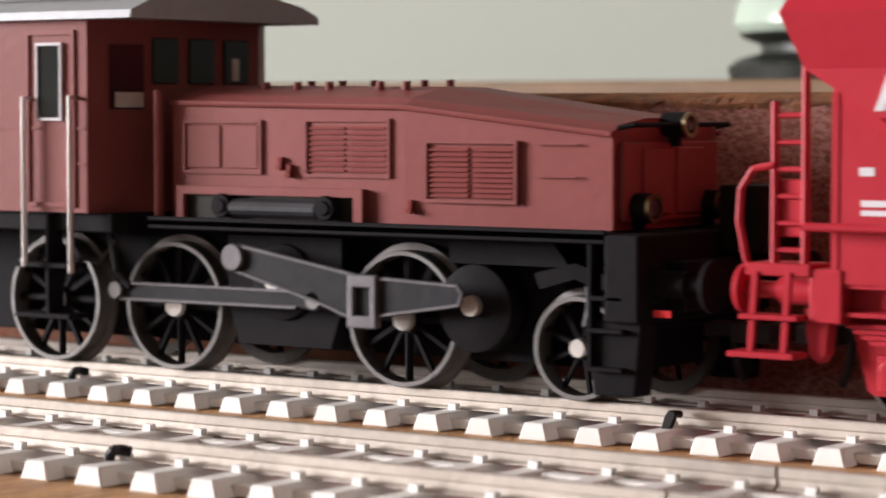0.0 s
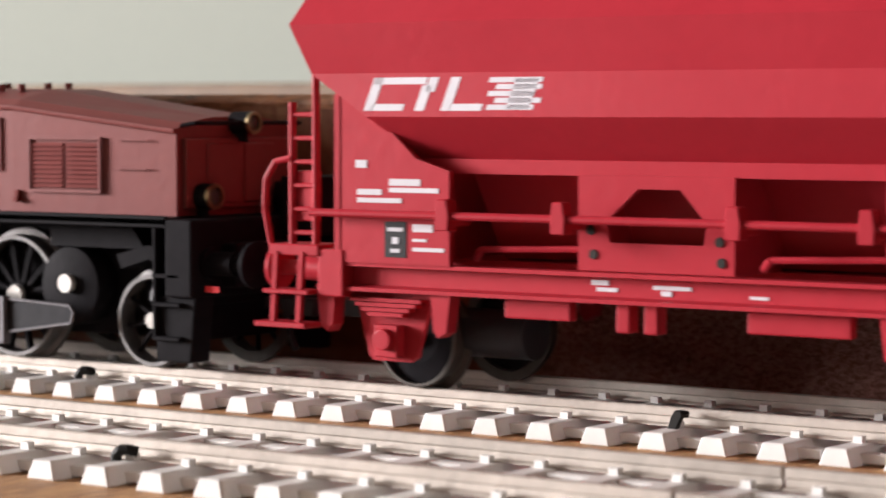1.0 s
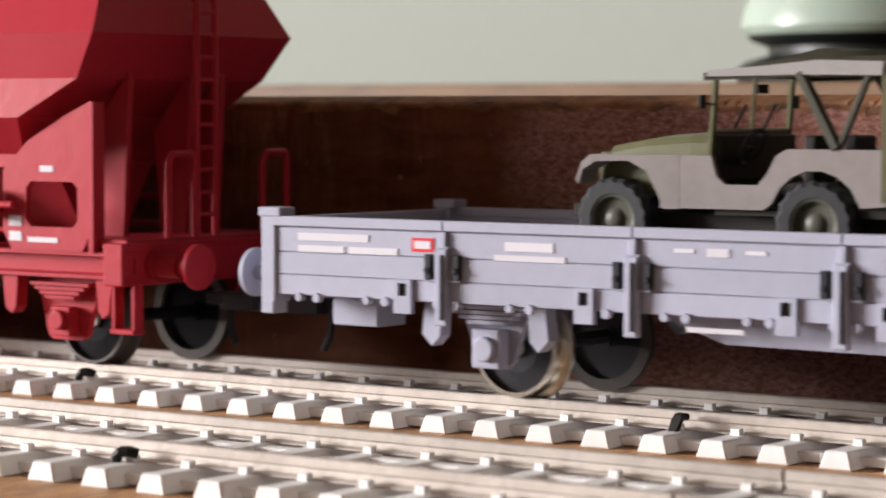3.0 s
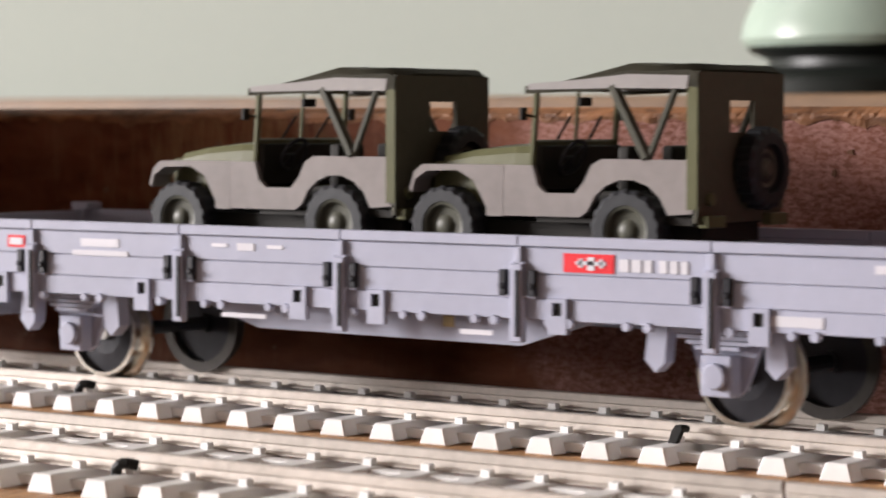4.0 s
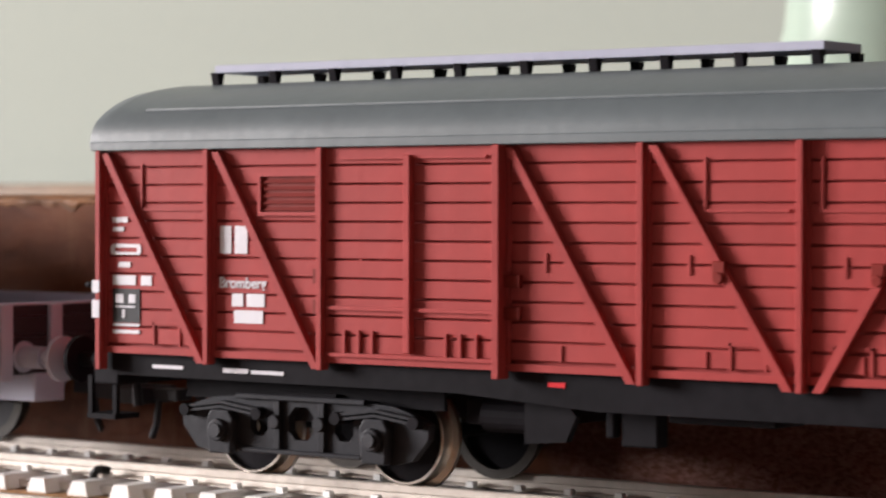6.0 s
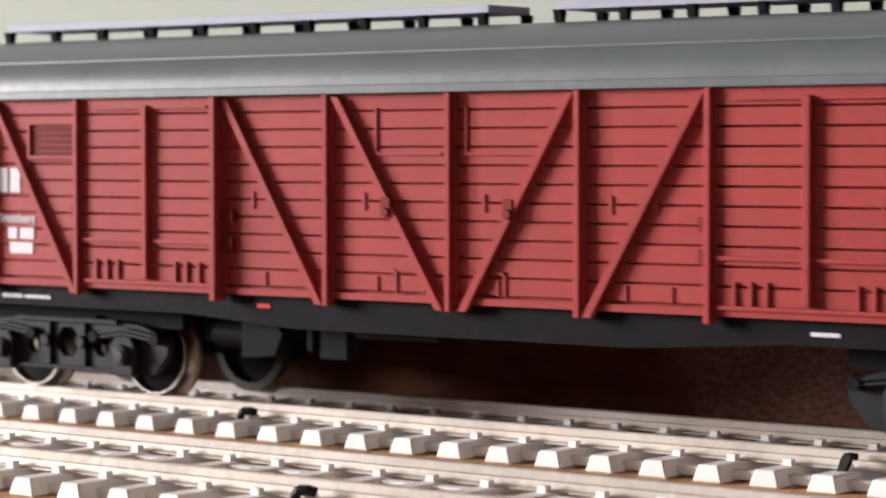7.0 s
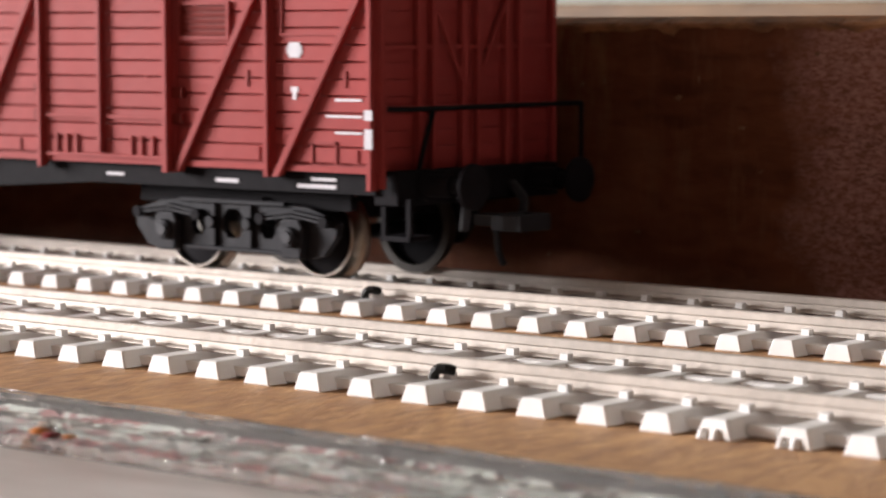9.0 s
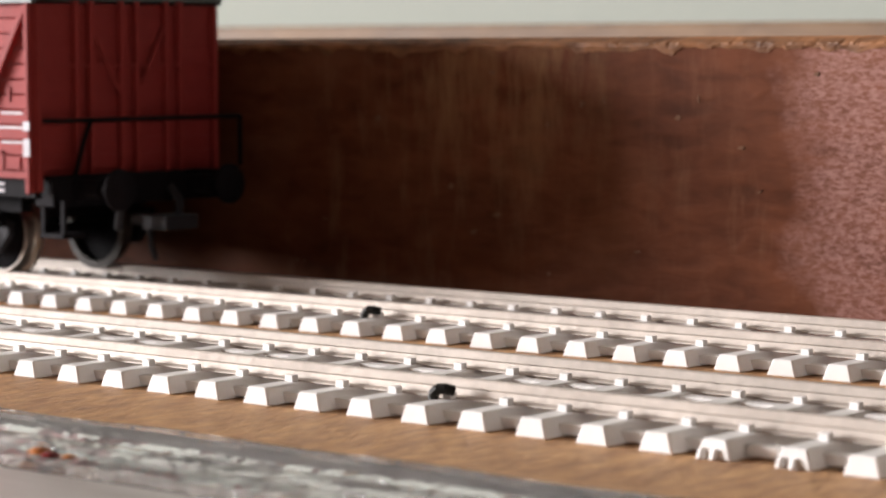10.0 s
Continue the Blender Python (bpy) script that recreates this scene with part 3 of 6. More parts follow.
def bolts(bm, pts, y, r=0.28, d=0.3):
    for u, z in pts:
        tube(bm, (u, y, z), (u, y - d, z), r, 6)


# ---- the locomotive ----
def louvre(vehicle, u0, u1, z0, z1, y, slats):
    bm = bmesh.new()
    frame_with_hole(bm, [(u0, z0), (u1, z0), (u1, z1), (u0, z1)], [(u0 + .35, z0 + .35), (u1 - .35, z0 + .35), (u1 - .35, z1 - .35), (u0 + .35, z1 - .35)], y - 0.3, y + 0.1)
    door = part("louvre_door", bm, LBROWN, vehicle, "brown louvred side door")
    mid = (u0 + u1) / 2
    for a, b in ((u0 + 0.6, mid - 0.3), (mid + 0.3, u1 - 0.6)):
        if slats:
            step = (z1 - z0 - 1.2) / slats
            for i in range(slats):
                z = z0 + 0.6 + i * step
                bm = bmesh.new()
                prism(bm, [(y + 0.1, z), (y - 0.26, z), (y + 0.1, z + step * 0.8)], a, b, "x")
                part("slat", bm, LBROWN, door)
        else:
            bm = bmesh.new()
            box(bm, a, b, y - 0.16, y + 0.1, z0 + 0.6, z1 - 0.6)
            part("panel", bm, LBROWN, door, bevel=0.08)


def locomotive():
    v = root("locomotive", -190, "brown electric locomotive with long sloping bonnet and side rods", "locomotive", "train")
    H = 10.5
    # bonnet
    bm = bmesh.new()
    u0, ub, u1 = -189.5, -157.0, -131.5
    secs = [(u0, 30.4, 32.2), (ub, 29.9, 31.9), (u1, 27.2, 28.6)]
    rings = []
    for u, e, t in secs:
        k = 1.0 if u < u1 else 0.96
        rings.append([bm.verts.new((u, y, z)) for y, z in ((-H * k, 17.4), (-H * k, e), (-H * .86 * k, e + 0.75), (-H * .35, t), (H * .35, t), (H * .86 * k, e + 0.75), (H * k, e), (H * k, 17.4))])
    for a, b in zip(rings, rings[1:]):
        for i in range(8):
            bm.faces.new((a[i], a[(i + 1) % 8], b[(i + 1) % 8], b[i]))
    bm.faces.new(rings[0])
    bm.faces.new(rings[-1][::-1])
    hood = part("bonnet", bm, LBROWN, v, bevel=0.25)
    for s in (-1, 1):
        bm = bmesh.new()
        wire(bm, [(p, s * (H + 0.15), q) for p, q in ((u0, 30.2), (ub, 29.7), (u1 + .3, 27.0))], 0.34)
        part("edge_moulding", bm, LBROWN, hood)
    bm = bmesh.new()
    for u in (-180, -175.5, -171, -164, -160.5):
        tube(bm, (u, -5.5, 31.6), (u, -5.5, 32.5), 0.45, 8)
        tube(bm, (u, 2.5, 31.9), (u, 2.5, 32.7), 0.45, 8)
    part("roof_bolt", bm, LBROWN, hood)
    for a in ((-187.8, -176.4, 22.4, 28.3, 0), (-170.4, -158.8, 22.2, 28.5, 9), (-154.3, -142.6, 19.8, 26.3, 10)):
        louvre(v, a[0], a[1], a[2], a[3], -H, a[4])
    for z in (22.6, 25.9):
        bm = bmesh.new()
        box(bm, -140.6, -135.4, -H - 0.12, -H + 0.05, z, z + 0.16)
        part("rib", bm, LBROWN, hood)
    bm = bmesh.new()
    for u, z in ((-173.6, 23.2), (-172.4, 22.4), (-156, 18.9)):
        tube(bm, (u, -H - 0.7, z), (u, -H, z), 0.35, 8)
        box(bm, u - 0.25, u + 0.25, -H - 0.5, -H, z, z + 1.1)
    part("latch", bm, VENTRED, hood, "small dark red latches")
    # air tanks in a recess
    bm = bmesh.new()
    frame_with_hole(bm, [(-188.2, 17.3), (-162, 17.3), (-162, 21.0), (-188.2, 21.0)], [(-187.2, 17.31), (-163.2, 17.31), (-163.2, 20.1), (-187.2, 20.1)], -H - 0.9, -H + 0.2)
    part("tank_recess", bm, LBROWN, v, bevel=0.2)
    # thin dark sheet that paints the shade inside the recess
    bm = bmesh.new()
    box(bm, -187.2, -163.2, -H - 0.15, -H - 0.02, 17.4, 20.1)
    part("recess_back", bm, DARK_AND_SHADE, v)
    for a, b in ((-183, -179.5), (-168.5, -164.8)):
        bm = bmesh.new()
        tube(bm, ((a + b) / 2, -H - 1.6, 18.9), ((a + b) / 2, -H + 0.1, 18.9), 1.35, 18)
        tube(bm, ((a + b) / 2, -H - 1.8, 18.9), ((a + b) / 2, -H - 1.5, 18.9), 0.8, 14)
        part("tank_cap", bm, BLACK, v, bevel=0.12)
    bm = bmesh.new()
    tube(bm, (-180, -H - 0.6, 18.7), (-168, -H - 0.6, 18.7), 1.05, 14)
    part("air_tank", bm, GREY, v, "grey horizontal air tank")
    # footplate and frame
    bm = bmesh.new()
    box(bm, -191, -130.4, -13.2, 13.2, 16.5, 17.3)
    box(bm, -191, -130.4, -13.2, -12.9, 16.2, 17.6)
    part("footplate", bm, BLACK, v, bevel=0.12)
    bm = bmesh.new()
    box(bm, -262, -130.5, -6.4, 6.4, 3.2, 16.4)
    part("frame", bm, BLACK, v, bevel=0.2)
    bm = bmesh.new()
    prism(bm, [(-181, 3.6), (-168, 3.6), (-166.5, 8), (-166.5, 15.6), (-182.5, 15.6), (-182.5, 8)], -9.2, -6.2)
    part("motor_housing", bm, BLACK, v, "black traction motor housing", bevel=0.3)
    bm = bmesh.new()
    tube(bm, (-174.5, -9.6, 10.6), (-174.5, -6, 10.6), 4.2, 28)
    cover = part("motor_cover", bm, BLACK, v, bevel=0.2, smooth=True)
    bm = bmesh.new()
    tube(bm, (-175.0, -10.3, 11.0), (-175.0, -9.5, 11.0), 1.5, 16)
    part("motor_pin", bm, HUB, cover, "bright steel pin", smooth=True)
    bm = bmesh.new()
    prism(bm, [(-152, 13.5), (-137, 13.5), (-139, 15.9), (-152, 15.9)], -9.4, -6)
    part("sand_box", bm, BLACK, v, bevel=0.25)
    bm = bmesh.new()
    tube(bm, (-148.5, -9.8, 8.9), (-148.5, -6, 8.9), 4.6, 30)
    jack = part("jackshaft_disc", bm, BLACK, v, "black counterweight disc of the jackshaft", bevel=0.2, smooth=True)
    bm = bmesh.new()
    tube(bm, (-148.6, -10.6, 9.2), (-148.6, -9.7, 9.2), 1.1, 12)
    part("pin", bm, HUB, jack, "bright steel pin", smooth=True)
    for u in (-209.5, -190.8, -158.4):
        wheelset(v, u, 7.3, TYRE, BLACK, 12, face=10.0, rim=0.925)
    wheelset(v, -136.3, 5.35, TYRE, BLACK, 9, face=10.0, rim=0.9)
    bm = bmesh.new()
    prism(bm, [(-140.5, 11.2), (-136.3, 12.4), (-132.3, 11.0), (-131.5, 12.6), (-136.3, 14.0), (-141.2, 12.8)], -9.6, -6.8)
    part("wheel_guard", bm, BLACK, v, bevel=0.15)
    # rods
    bm = bmesh.new()
    prism(bm, [(-202.2, 8.1), (-201, 7.6), (-175, 7.7), (-172.4, 7.4), (-170.6, 8.0), (-170.4, 9.4), (-172.3, 10.0), (-175, 9.4), (-201, 9.4), (-202.4, 9.2)], -11.4, -10.7)
    bmesh.ops.translate(bm, verts=bm.verts[:], vec=(4.1, 0, 0.4))
    rod = part("coupling_rod", bm, BOGIE, v, "grey straight coupling rod", at=None, bevel=0.12)
    for u in (-201.3, -172.4):
        bm = bmesh.new()
        tube(bm, (u, -12.0, 8.6), (u, -9.8, 8.6), 0.95, 12)
        bmesh.ops.translate(bm, verts=bm.verts[:], vec=(4.1, 0, 0.4))
        part("crank_pin", bm, TYRE, rod, smooth=True)
    bm = bmesh.new()
    prism(bm, [(-184.3, 14.0), (-182.6, 14.2), (-165.6, 11.4), (-153.2, 10.9), (-152.6, 10.2), (-153.0, 8.9), (-165.0, 7.2), (-168.5, 7.0), (-171, 8.3), (-183.0, 11.4), (-184.6, 12.4)], -12.0, -11.45)
    bmesh.ops.translate(bm, verts=bm.verts[:], vec=(4.1, 0, 0.4))
    slant = part("triangular_rod", bm, BOGIE, v, "dark grey slanted triangular drive rod", bevel=0.12)
    # pale wires draw the rods' raised edges with the highlight in their colour
    for owner, y, line in ((rod, -11.45, [(-201, 7.6), (-175, 7.7)]), (rod, -11.45, [(-201, 9.4), (-175, 9.4)]), (slant, -12.05, [(-182.6, 14.2), (-165.6, 11.4), (-153.2, 10.9), (-152.6, 10.2), (-153.0, 8.9), (-163.4, 7.4)]), (slant, -12.05, [(-183.0, 11.4), (-171, 8.3), (-167.2, 7.1)])):
        bm = bmesh.new()
        wire(bm, [(p, y, q) for p, q in line], 0.2, 6)
        bmesh.ops.translate(bm, verts=bm.verts[:], vec=(4.1, 0, 0.4))
        part("rod_edge", bm, EDGE, owner, "raised rod edge with its highlight painted pale")
    bm = bmesh.new()
    frame_with_hole(bm, [(-167.2, 6.0), (-163.4, 6.0), (-163.4, 11.6), (-167.2, 11.6)], [(-166.4, 7.3), (-164.2, 7.3), (-164.2, 10.3), (-166.4, 10.3)], -12.6, -11.5)
    bmesh.ops.translate(bm, verts=bm.verts[:], vec=(4.1, 0, 0.4))
    part("slide_block", bm, EDGE, slant, bevel=0.15)
    bm = bmesh.new()
    tube(bm, (-183.3, -12.6, 12.9), (-183.3, -11.3, 12.9), 1.5, 16)
    bmesh.ops.translate(bm, verts=bm.verts[:], vec=(4.1, 0, 0.4))
    part("rod_end", bm, EDGE, slant, bevel=0.12, smooth=True)
    # cab
    bm = bmesh.new()
    plan = [(-262, -15.5), (-197.9, -15.5), (-194.6, -8.0), (-194.6, 10.4), (-197.9, 15.5), (-262, 15.5)]
    prism(bm, plan, 17.8, 39.6, "z")
    cab = part("cab", bm, LBROWN, v, bevel=0.25)
    bm = bmesh.new()
    frame_with_hole(bm, [(-207.4, 18.4), (-199.7, 18.4), (-199.7, 38.4), (-207.4, 38.4)], [(-206.9, 18.9), (-200.2, 18.9), (-200.2, 37.9), (-206.9, 37.9)], -15.75, -15.45)
    door = part("cab_door", bm, LBROWN, v, "closed brown cab door")
    bm = bmesh.new()
    frame_with_hole(bm, [(-205.6, 28.2), (-201.6, 28.2), (-201.6, 37.0), (-205.6, 37.0)], [(-205.35, 28.5), (-201.85, 28.5), (-201.85, 36.7), (-205.35, 36.7)], -15.9, -15.5)
    part("window_frame", bm, WHITE, door, "bright window surround")
    bm = bmesh.new()
    box(bm, -205.35, -201.85, -15.65, -15.5, 28.5, 36.7)
    part("pane", bm, DARKGLASS, door, "dark window pane")
    for z in (23.2, 27.2):
        bm = bmesh.new()
        box(bm, -262, -198, -15.62, -15.45, z, z + 0.25) if z > 25 else box(bm, -199.4, -198, -15.62, -15.45, z, z + 0.25)
        part("bead", bm, LBROWN, cab)
    # windows in the end wall
    for y in (-6.2, 0, 6.2):
        bm = bmesh.new()
        box(bm, -194.62, -194.3, y - 2.2, y + 2.2, 32.4, 37.6)
        pane = part("end_window", bm, DARKGLASS, cab, "dark end window", bevel=0.1)
    bm = bmesh.new()
    prism(bm, [(-197.2, -12.9), (-196.62, -13.1), (-194.95, -9.3), (-195.4, -9.1)], 29.5, 36.8, "z")
    cw = part("corner_window", bm, DARKGLASS, cab, "dark slanted corner window")
    # pale patches paint the light that shows through the solid cab's windows
    bm = bmesh.new()
    prism(bm, [(-197.0, -12.3), (-196.32, -12.55), (-194.9, -9.4), (-195.4, -9.3)], 29.7, 31.4, "z")
    part("blind", bm, PALE_MOTTLE, cw, "pale patch painted as light showing through the window")
    bm = bmesh.new()
    box(bm, -194.6, -194.2, 5.2, 6.4, 32.8, 35.4)
    part("blind", bm, PALE_MOTTLE, pane, "pale patch painted as light showing through the window")
    bm = bmesh.new()
    wire(bm, [(-206.8, -16.6, 30.9), (-206.8, -16.6, 11.6)], 0.32)
    wire(bm, [(-206.8, -16.6, 30.7), (-206.8, -15.4, 30.7)], 0.24)
    part("handrail", bm, CHROME, v, "bright wire handrail")
    bm = bmesh.new()
    wire(bm, [(-199.5, -16.6, 31.0), (-199.5, -16.6, 11.0)], 0.32)
    wire(bm, [(-199.5, -16.6, 30.8), (-199.5, -15.4, 30.8)], 0.24)
    part("handrail", bm, CHROME, v, "bright wire handrail")
    bm = bmesh.new()
    wire(bm, [(-190.6, -11.6, 31.6), (-190.6, -11.6, 17.6)], 0.55)
    part("cable_conduit", bm, LBROWN, v, "brown vertical cable conduit")
    bm = bmesh.new()
    box(bm, -209.6, -200.8, -15.6, -12.5, 5.6, 6.2)
    box(bm, -209.6, -200.8, -15.6, -12.5, 11.4, 12.0)
    box(bm, -204.8, -204.2, -15.4, -12.9, 6, 17.6)
    part("cab_step", bm, BLACK, v, bevel=0.1)
    bm = bmesh.new()
    box(bm, -262, -195, -14.6, 14.6, 15.6, 17.8)
    part("cab_sill", bm, BLACK, v, bevel=0.2)
    # cab roof
    bm = bmesh.new()
    arch = [(-16.6, 39.6), (-16.4, 40.5), (-13.5, 41.6), (-7, 42.7), (0, 43.1), (7, 42.7), (13.5, 41.6), (16.4, 40.5), (16.6, 39.6)]
    prism(bm, arch, -263.5, -190.3, "x")
    roof = part("roof", bm, LROOF, v, "dull aluminium-grey cab roof")
    bm = bmesh.new()
    for y in (-12.3, -9.0, 9.0, 12.3):
        tube(bm, (-262, y, 42.3), (-193, y, 42.3), 0.35, 8)
    part("roof_conduit", bm, LROOF, roof)
    # nose
    bm = bmesh.new()
    box(bm, -131.4, -130.7, -9.2, 9.2, 18.2, 26.2)
    nose = part("nose_door", bm, LBROWN, v, "dark brown nose panel in shade", bevel=0.2)
    for y in (-3.2, 3.2):
        bm = bmesh.new()
        box(bm, -130.75, -130.4, y - 2.6, y + 2.6, 18.8, 25.6)
        part("nose_panel", bm, LBROWN, nose, bevel=0.12)
    for y, z, r in ((-6.8, 19.6, 1.5), (6.8, 19.6, 1.5), (0, 27.9, 1.3)):
        bm = bmesh.new()
        tube(bm, (-131.5, y, z), (-128.8, y, z), r, 18)
        box(bm, -131, -129.8, y - 0.35, y + 0.35, z - 2.2, z)
        lampb = part("head_lamp", bm, BLACK, v, "black head lamp with a brass ring", smooth=True)
        bm = bmesh.new()
        lathe(bm, [(-128.85, r), (-128.45, r), (-128.45, r * .72), (-128.8, r * .7)], 20, "x", (0, y, z))
        part("lamp_ring", bm, BRASS, lampb, smooth=True)
        bm = bmesh.new()
        lathe(bm, [(-128.9, r * .68), (-128.55, r * .5)], 16, "x", (0, y, z))
        part("lens", bm, GLASS, lampb, smooth=True)
    bm = bmesh.new()
    wire(bm, [(-131.2, -9.6, 27.6), (-129.4, -9.2, 27.9), (-129.4, 9.2, 27.9), (-131.2, 9.6, 27.6)], 0.25)
    part("nose_handrail", bm, BLACK, v)
    bm = bmesh.new()
    box(bm, -130.5, -126.5, -13.2, 13.2, 8.5, 17.2)
    box(bm, -126.6, -124.4, -8.0, 8.0, 9.5, 14.5)
    part("buffer_beam", bm, BLACK, v, bevel=0.3)
    bm = bmesh.new()
    prism(bm, [(-132.2, 1.2), (-127.4, 1.2), (-126.6, 8.6), (-132.6, 8.6)], -12.4, -9.2)
    prism(bm, [(-132.2, 1.2), (-127.4, 1.2), (-126.6, 8.6), (-132.6, 8.6)], 10.2, 12.4)
    box(bm, -131.5, -128.5, -9.3, 10.3, 7.4, 8.6)
    part("rail_guard", bm, BLACK, v, bevel=0.2)
    bm = bmesh.new()
    box(bm, -126.4, -121.4, 2.0, 11.5, 15.0, 21.8)
    part("front_platform", bm, BLACK, v, "black raised end platform plate", bevel=0.25)
    buffers(v, -126.5, 1, BLACK, 12.3, 6.3, 2.6)
    bm = bmesh.new()
    for z in (3.6, 7.4, 10.6):
        box(bm, -132.5, -128.4, -13.2, -11.0, z, z + 0.5)
    box(bm, -132.6, -132.1, -13.0, -11.0, 3.6, 16.4)
    part("step", bm, BLACK, v, bevel=0.1)
    bm = bmesh.new()
    wire(bm, [(-131.8, -11.0, 11.5), (-130.9, -11.8, 9.4), (-131.6, -11.9, 7.2), (-130.6, -11.9, 5.0)], 0.42)
    wire(bm, [(-133.6, -11.0, 11.8), (-133.0, -11.8, 9.9), (-133.4, -11.9, 7.9)], 0.42)
    part("brake_hose", bm, GREY, v)
    bm = bmesh.new()
    wire(bm, [(-206, -11.5, 15.6), (-202.5, -11.8, 12.6), (-199.6, -11.6, 12.0), (-197.5, -11.2, 14.5)], 0.4)
    wire(bm, [(-198.5, -11.2, 15.6), (-197.2, -11.6, 11.0), (-195.2, -11.4, 9.4)], 0.45)
    part("cable", bm, GREY, v, "grey cables between cab and bonnet")
    coupling(v, -126, 1, 7.4)
    bars(v, "red_mark", LOGORED, [(-125.6, -123.6, 9.2, 9.9)], -11.9)
    RIDERS.append((v, -190, 0, 0))
    return v, rod, slant


LOCO, ROD, SLANT = locomotive()


# ---- the red hopper wagon ----
def hopper():
    c = -64.5
    v = root("hopper_wagon", c, "bright red hopper wagon with sloping sides and white lettering", "wagon", "train")
    # shell: levels of z, half width, left end, right end
    lev = [(23.0, 12.6, -91.0, -40.0), (24.3, 12.6, -94.6, -40.0), (28.7, 17.0, -99.0, -36.6), (33.15, 16.15, -106.9, -28.0), (38.3, 17.3, -109.0, -24.4), (46.0, 12.5, -106.5, -27.0), (48.0, 9.0, -104, -30)]
    bm = bmesh.new()
    rings = [[bm.verts.new(p) for p in ((a, -w, z), (b, -w, z), (b, w, z), (a, w, z))] for z, w, a, b in lev]
    for p, q in zip(rings, rings[1:]):
        for i in range(4):
            bm.faces.new((p[i], p[(i + 1) % 4], q[(i + 1) % 4], q[i]))
    bm.faces.new(rings[0])
    bm.faces.new(rings[-1][::-1])
    shell = part("hopper_shell", bm, RED, v, bevel=0.12)
    bm = bmesh.new()
    box(bm, -94.6, -40, -13.3, -12.4, 22.9, 24.4)
    part("lip", bm, RED, shell)
    bm = bmesh.new()
    prism(bm, [(-3.0, 13.8), (3.0, 13.8), (8.5, 23.2), (-8.5, 23.2)], -91.5, -39.2, "x")
    part("chute", bm, RED, v, "shaded red discharge chute", bevel=0.3)
    for u in (-97.2,):
        bm = bmesh.new()
        box(bm, u, u + 0.7, -12.8, 12.8, 13.6, 25.0)
        part("bulkhead", bm, RED, v)
    # sill
    for s in (-1, 1):
        bm = bmesh.new()
        y = s * 15.2
        prism(bm, [(y - s * 2.2, 10.5), (y, 10.5), (y, 10.9), (y - s * 1.5, 11.1), (y - s * 1.5, 12.9), (y, 13.1), (y, 13.5), (y - s * 2.2, 13.5)], -103.4, -21.4, "x")
        part("sill", bm, RED, v)
    bm = bmesh.new()
    box(bm, -103.4, -21.4, -6, 6, 10.4, 13.6)
    part("centre_frame", bm, RED, v)
    # end plates with cut-outs
    y0, y1 = -15.4, -14.6
    bm = bmesh.new()
    prism(bm, [(-104.3, 13.5), (-89.6, 13.5), (-89.6, 23.2), (-93.8, 24.4), (-99.0, 28.9), (-104.3, 31.5)], y0, y1)
    part("end_plate", bm, RED, v)
    bm = bmesh.new()
    hole = [(-36.9, 17.0), (-36.1, 16.2), (-29.5, 16.2), (-28.7, 17.0), (-28.7, 20.7), (-29.5, 21.4), (-36.1, 21.4), (-36.9, 20.7)]
    frame_with_hole(bm, [(-40.6, 15.5), (-39.2, 13.5), (-28.0, 13.5), (-26.8, 15.5), (-26.8, 30.5), (-30.5, 29.0), (-36.6, 26.0), (-40.6, 22.6)], hole, y0, y1)
    part("end_plate", bm, RED, v)
    for m in ((-26.9, -26.2, -15.5, -13.6, 13.5, 30.5), (-104.4, -103.7, -15.5, -11.5, 13.5, 31)):
        bm = bmesh.new()
        box(bm, *m)
        part("plate_flange", bm, RED, v)
    bm = bmesh.new()
    frame_with_hole(bm, [(-75.1, 13.6), (-57.4, 13.6), (-57.4, 23.0), (-61, 23.0), (-71, 23.0), (-75.1, 23.0)], [(-71.4, 16.4), (-60.8, 16.4), (-60.4, 18.4), (-63.4, 21.7), (-68.2, 21.7), (-71.9, 18.4)], -13.6, -12.9)
    # cheeks behind the plate, added to keep light out of the opening
    for u in (-75.0, -58.1):
        box(bm, u, u + 0.6, -12.9, -4, 13.6, 23.0)
    mb = part("middle_bracket", bm, RED, v)
    # solid dark discs paint the shade in four bolt holes
    for u, z in ((-73.6, 17.6), (-73.3, 15.2), (-59.0, 16.8), (-58.8, 14.8)):
        bm = bmesh.new()
        tube(bm, (u, -13.75, z), (u, -13.4, z), 0.5, 10)
        part("bolt", bm, DARK_AND_SHADE, mb, "dark disc painted as the shade in a bolt hole")
    for s in (-1, 1):
        for a, b in ((-88.5, -75), (-55, -42)):
            bm = bmesh.new()
            wire(bm, [(a + 1, s * 12.6, 15.2), (b, s * 12.6, 15.6)], 0.35)
            wire(bm, [(a + 1, s * 12.6, 15.2), (a, s * 12.2, 14.2)], 0.45)
            part("lever", bm, RED, v)
    # side shaft with bearings
    for s in (-1, 1):
        bm = bmesh.new()
        tube(bm, (-106.5, s * 16.9, 18.7), (-37.5, s * 16.9, 18.7), 0.42, 10)
        shaft = part("operating_shaft", bm, RED, v, "red operating shaft along the side")
        for u in (-89.0, -75.0, -55.4, -41.6):
            bm = bmesh.new()
            prism(bm, [(u - 0.8, 17.2), (u + 0.8, 17.2), (u + 0.9, 18.8), (u + 0.6, 20.4), (u - 0.6, 20.4), (u - 0.9, 18.8)], s * 16.0, s * 17.6)
            box(bm, u - 0.6, u + 0.6, min(s * 13.4, s * 16.4), max(s * 13.4, s * 16.4), 17.6, 18.6)
            part("bearing", bm, RED, shaft, bevel=0.12)
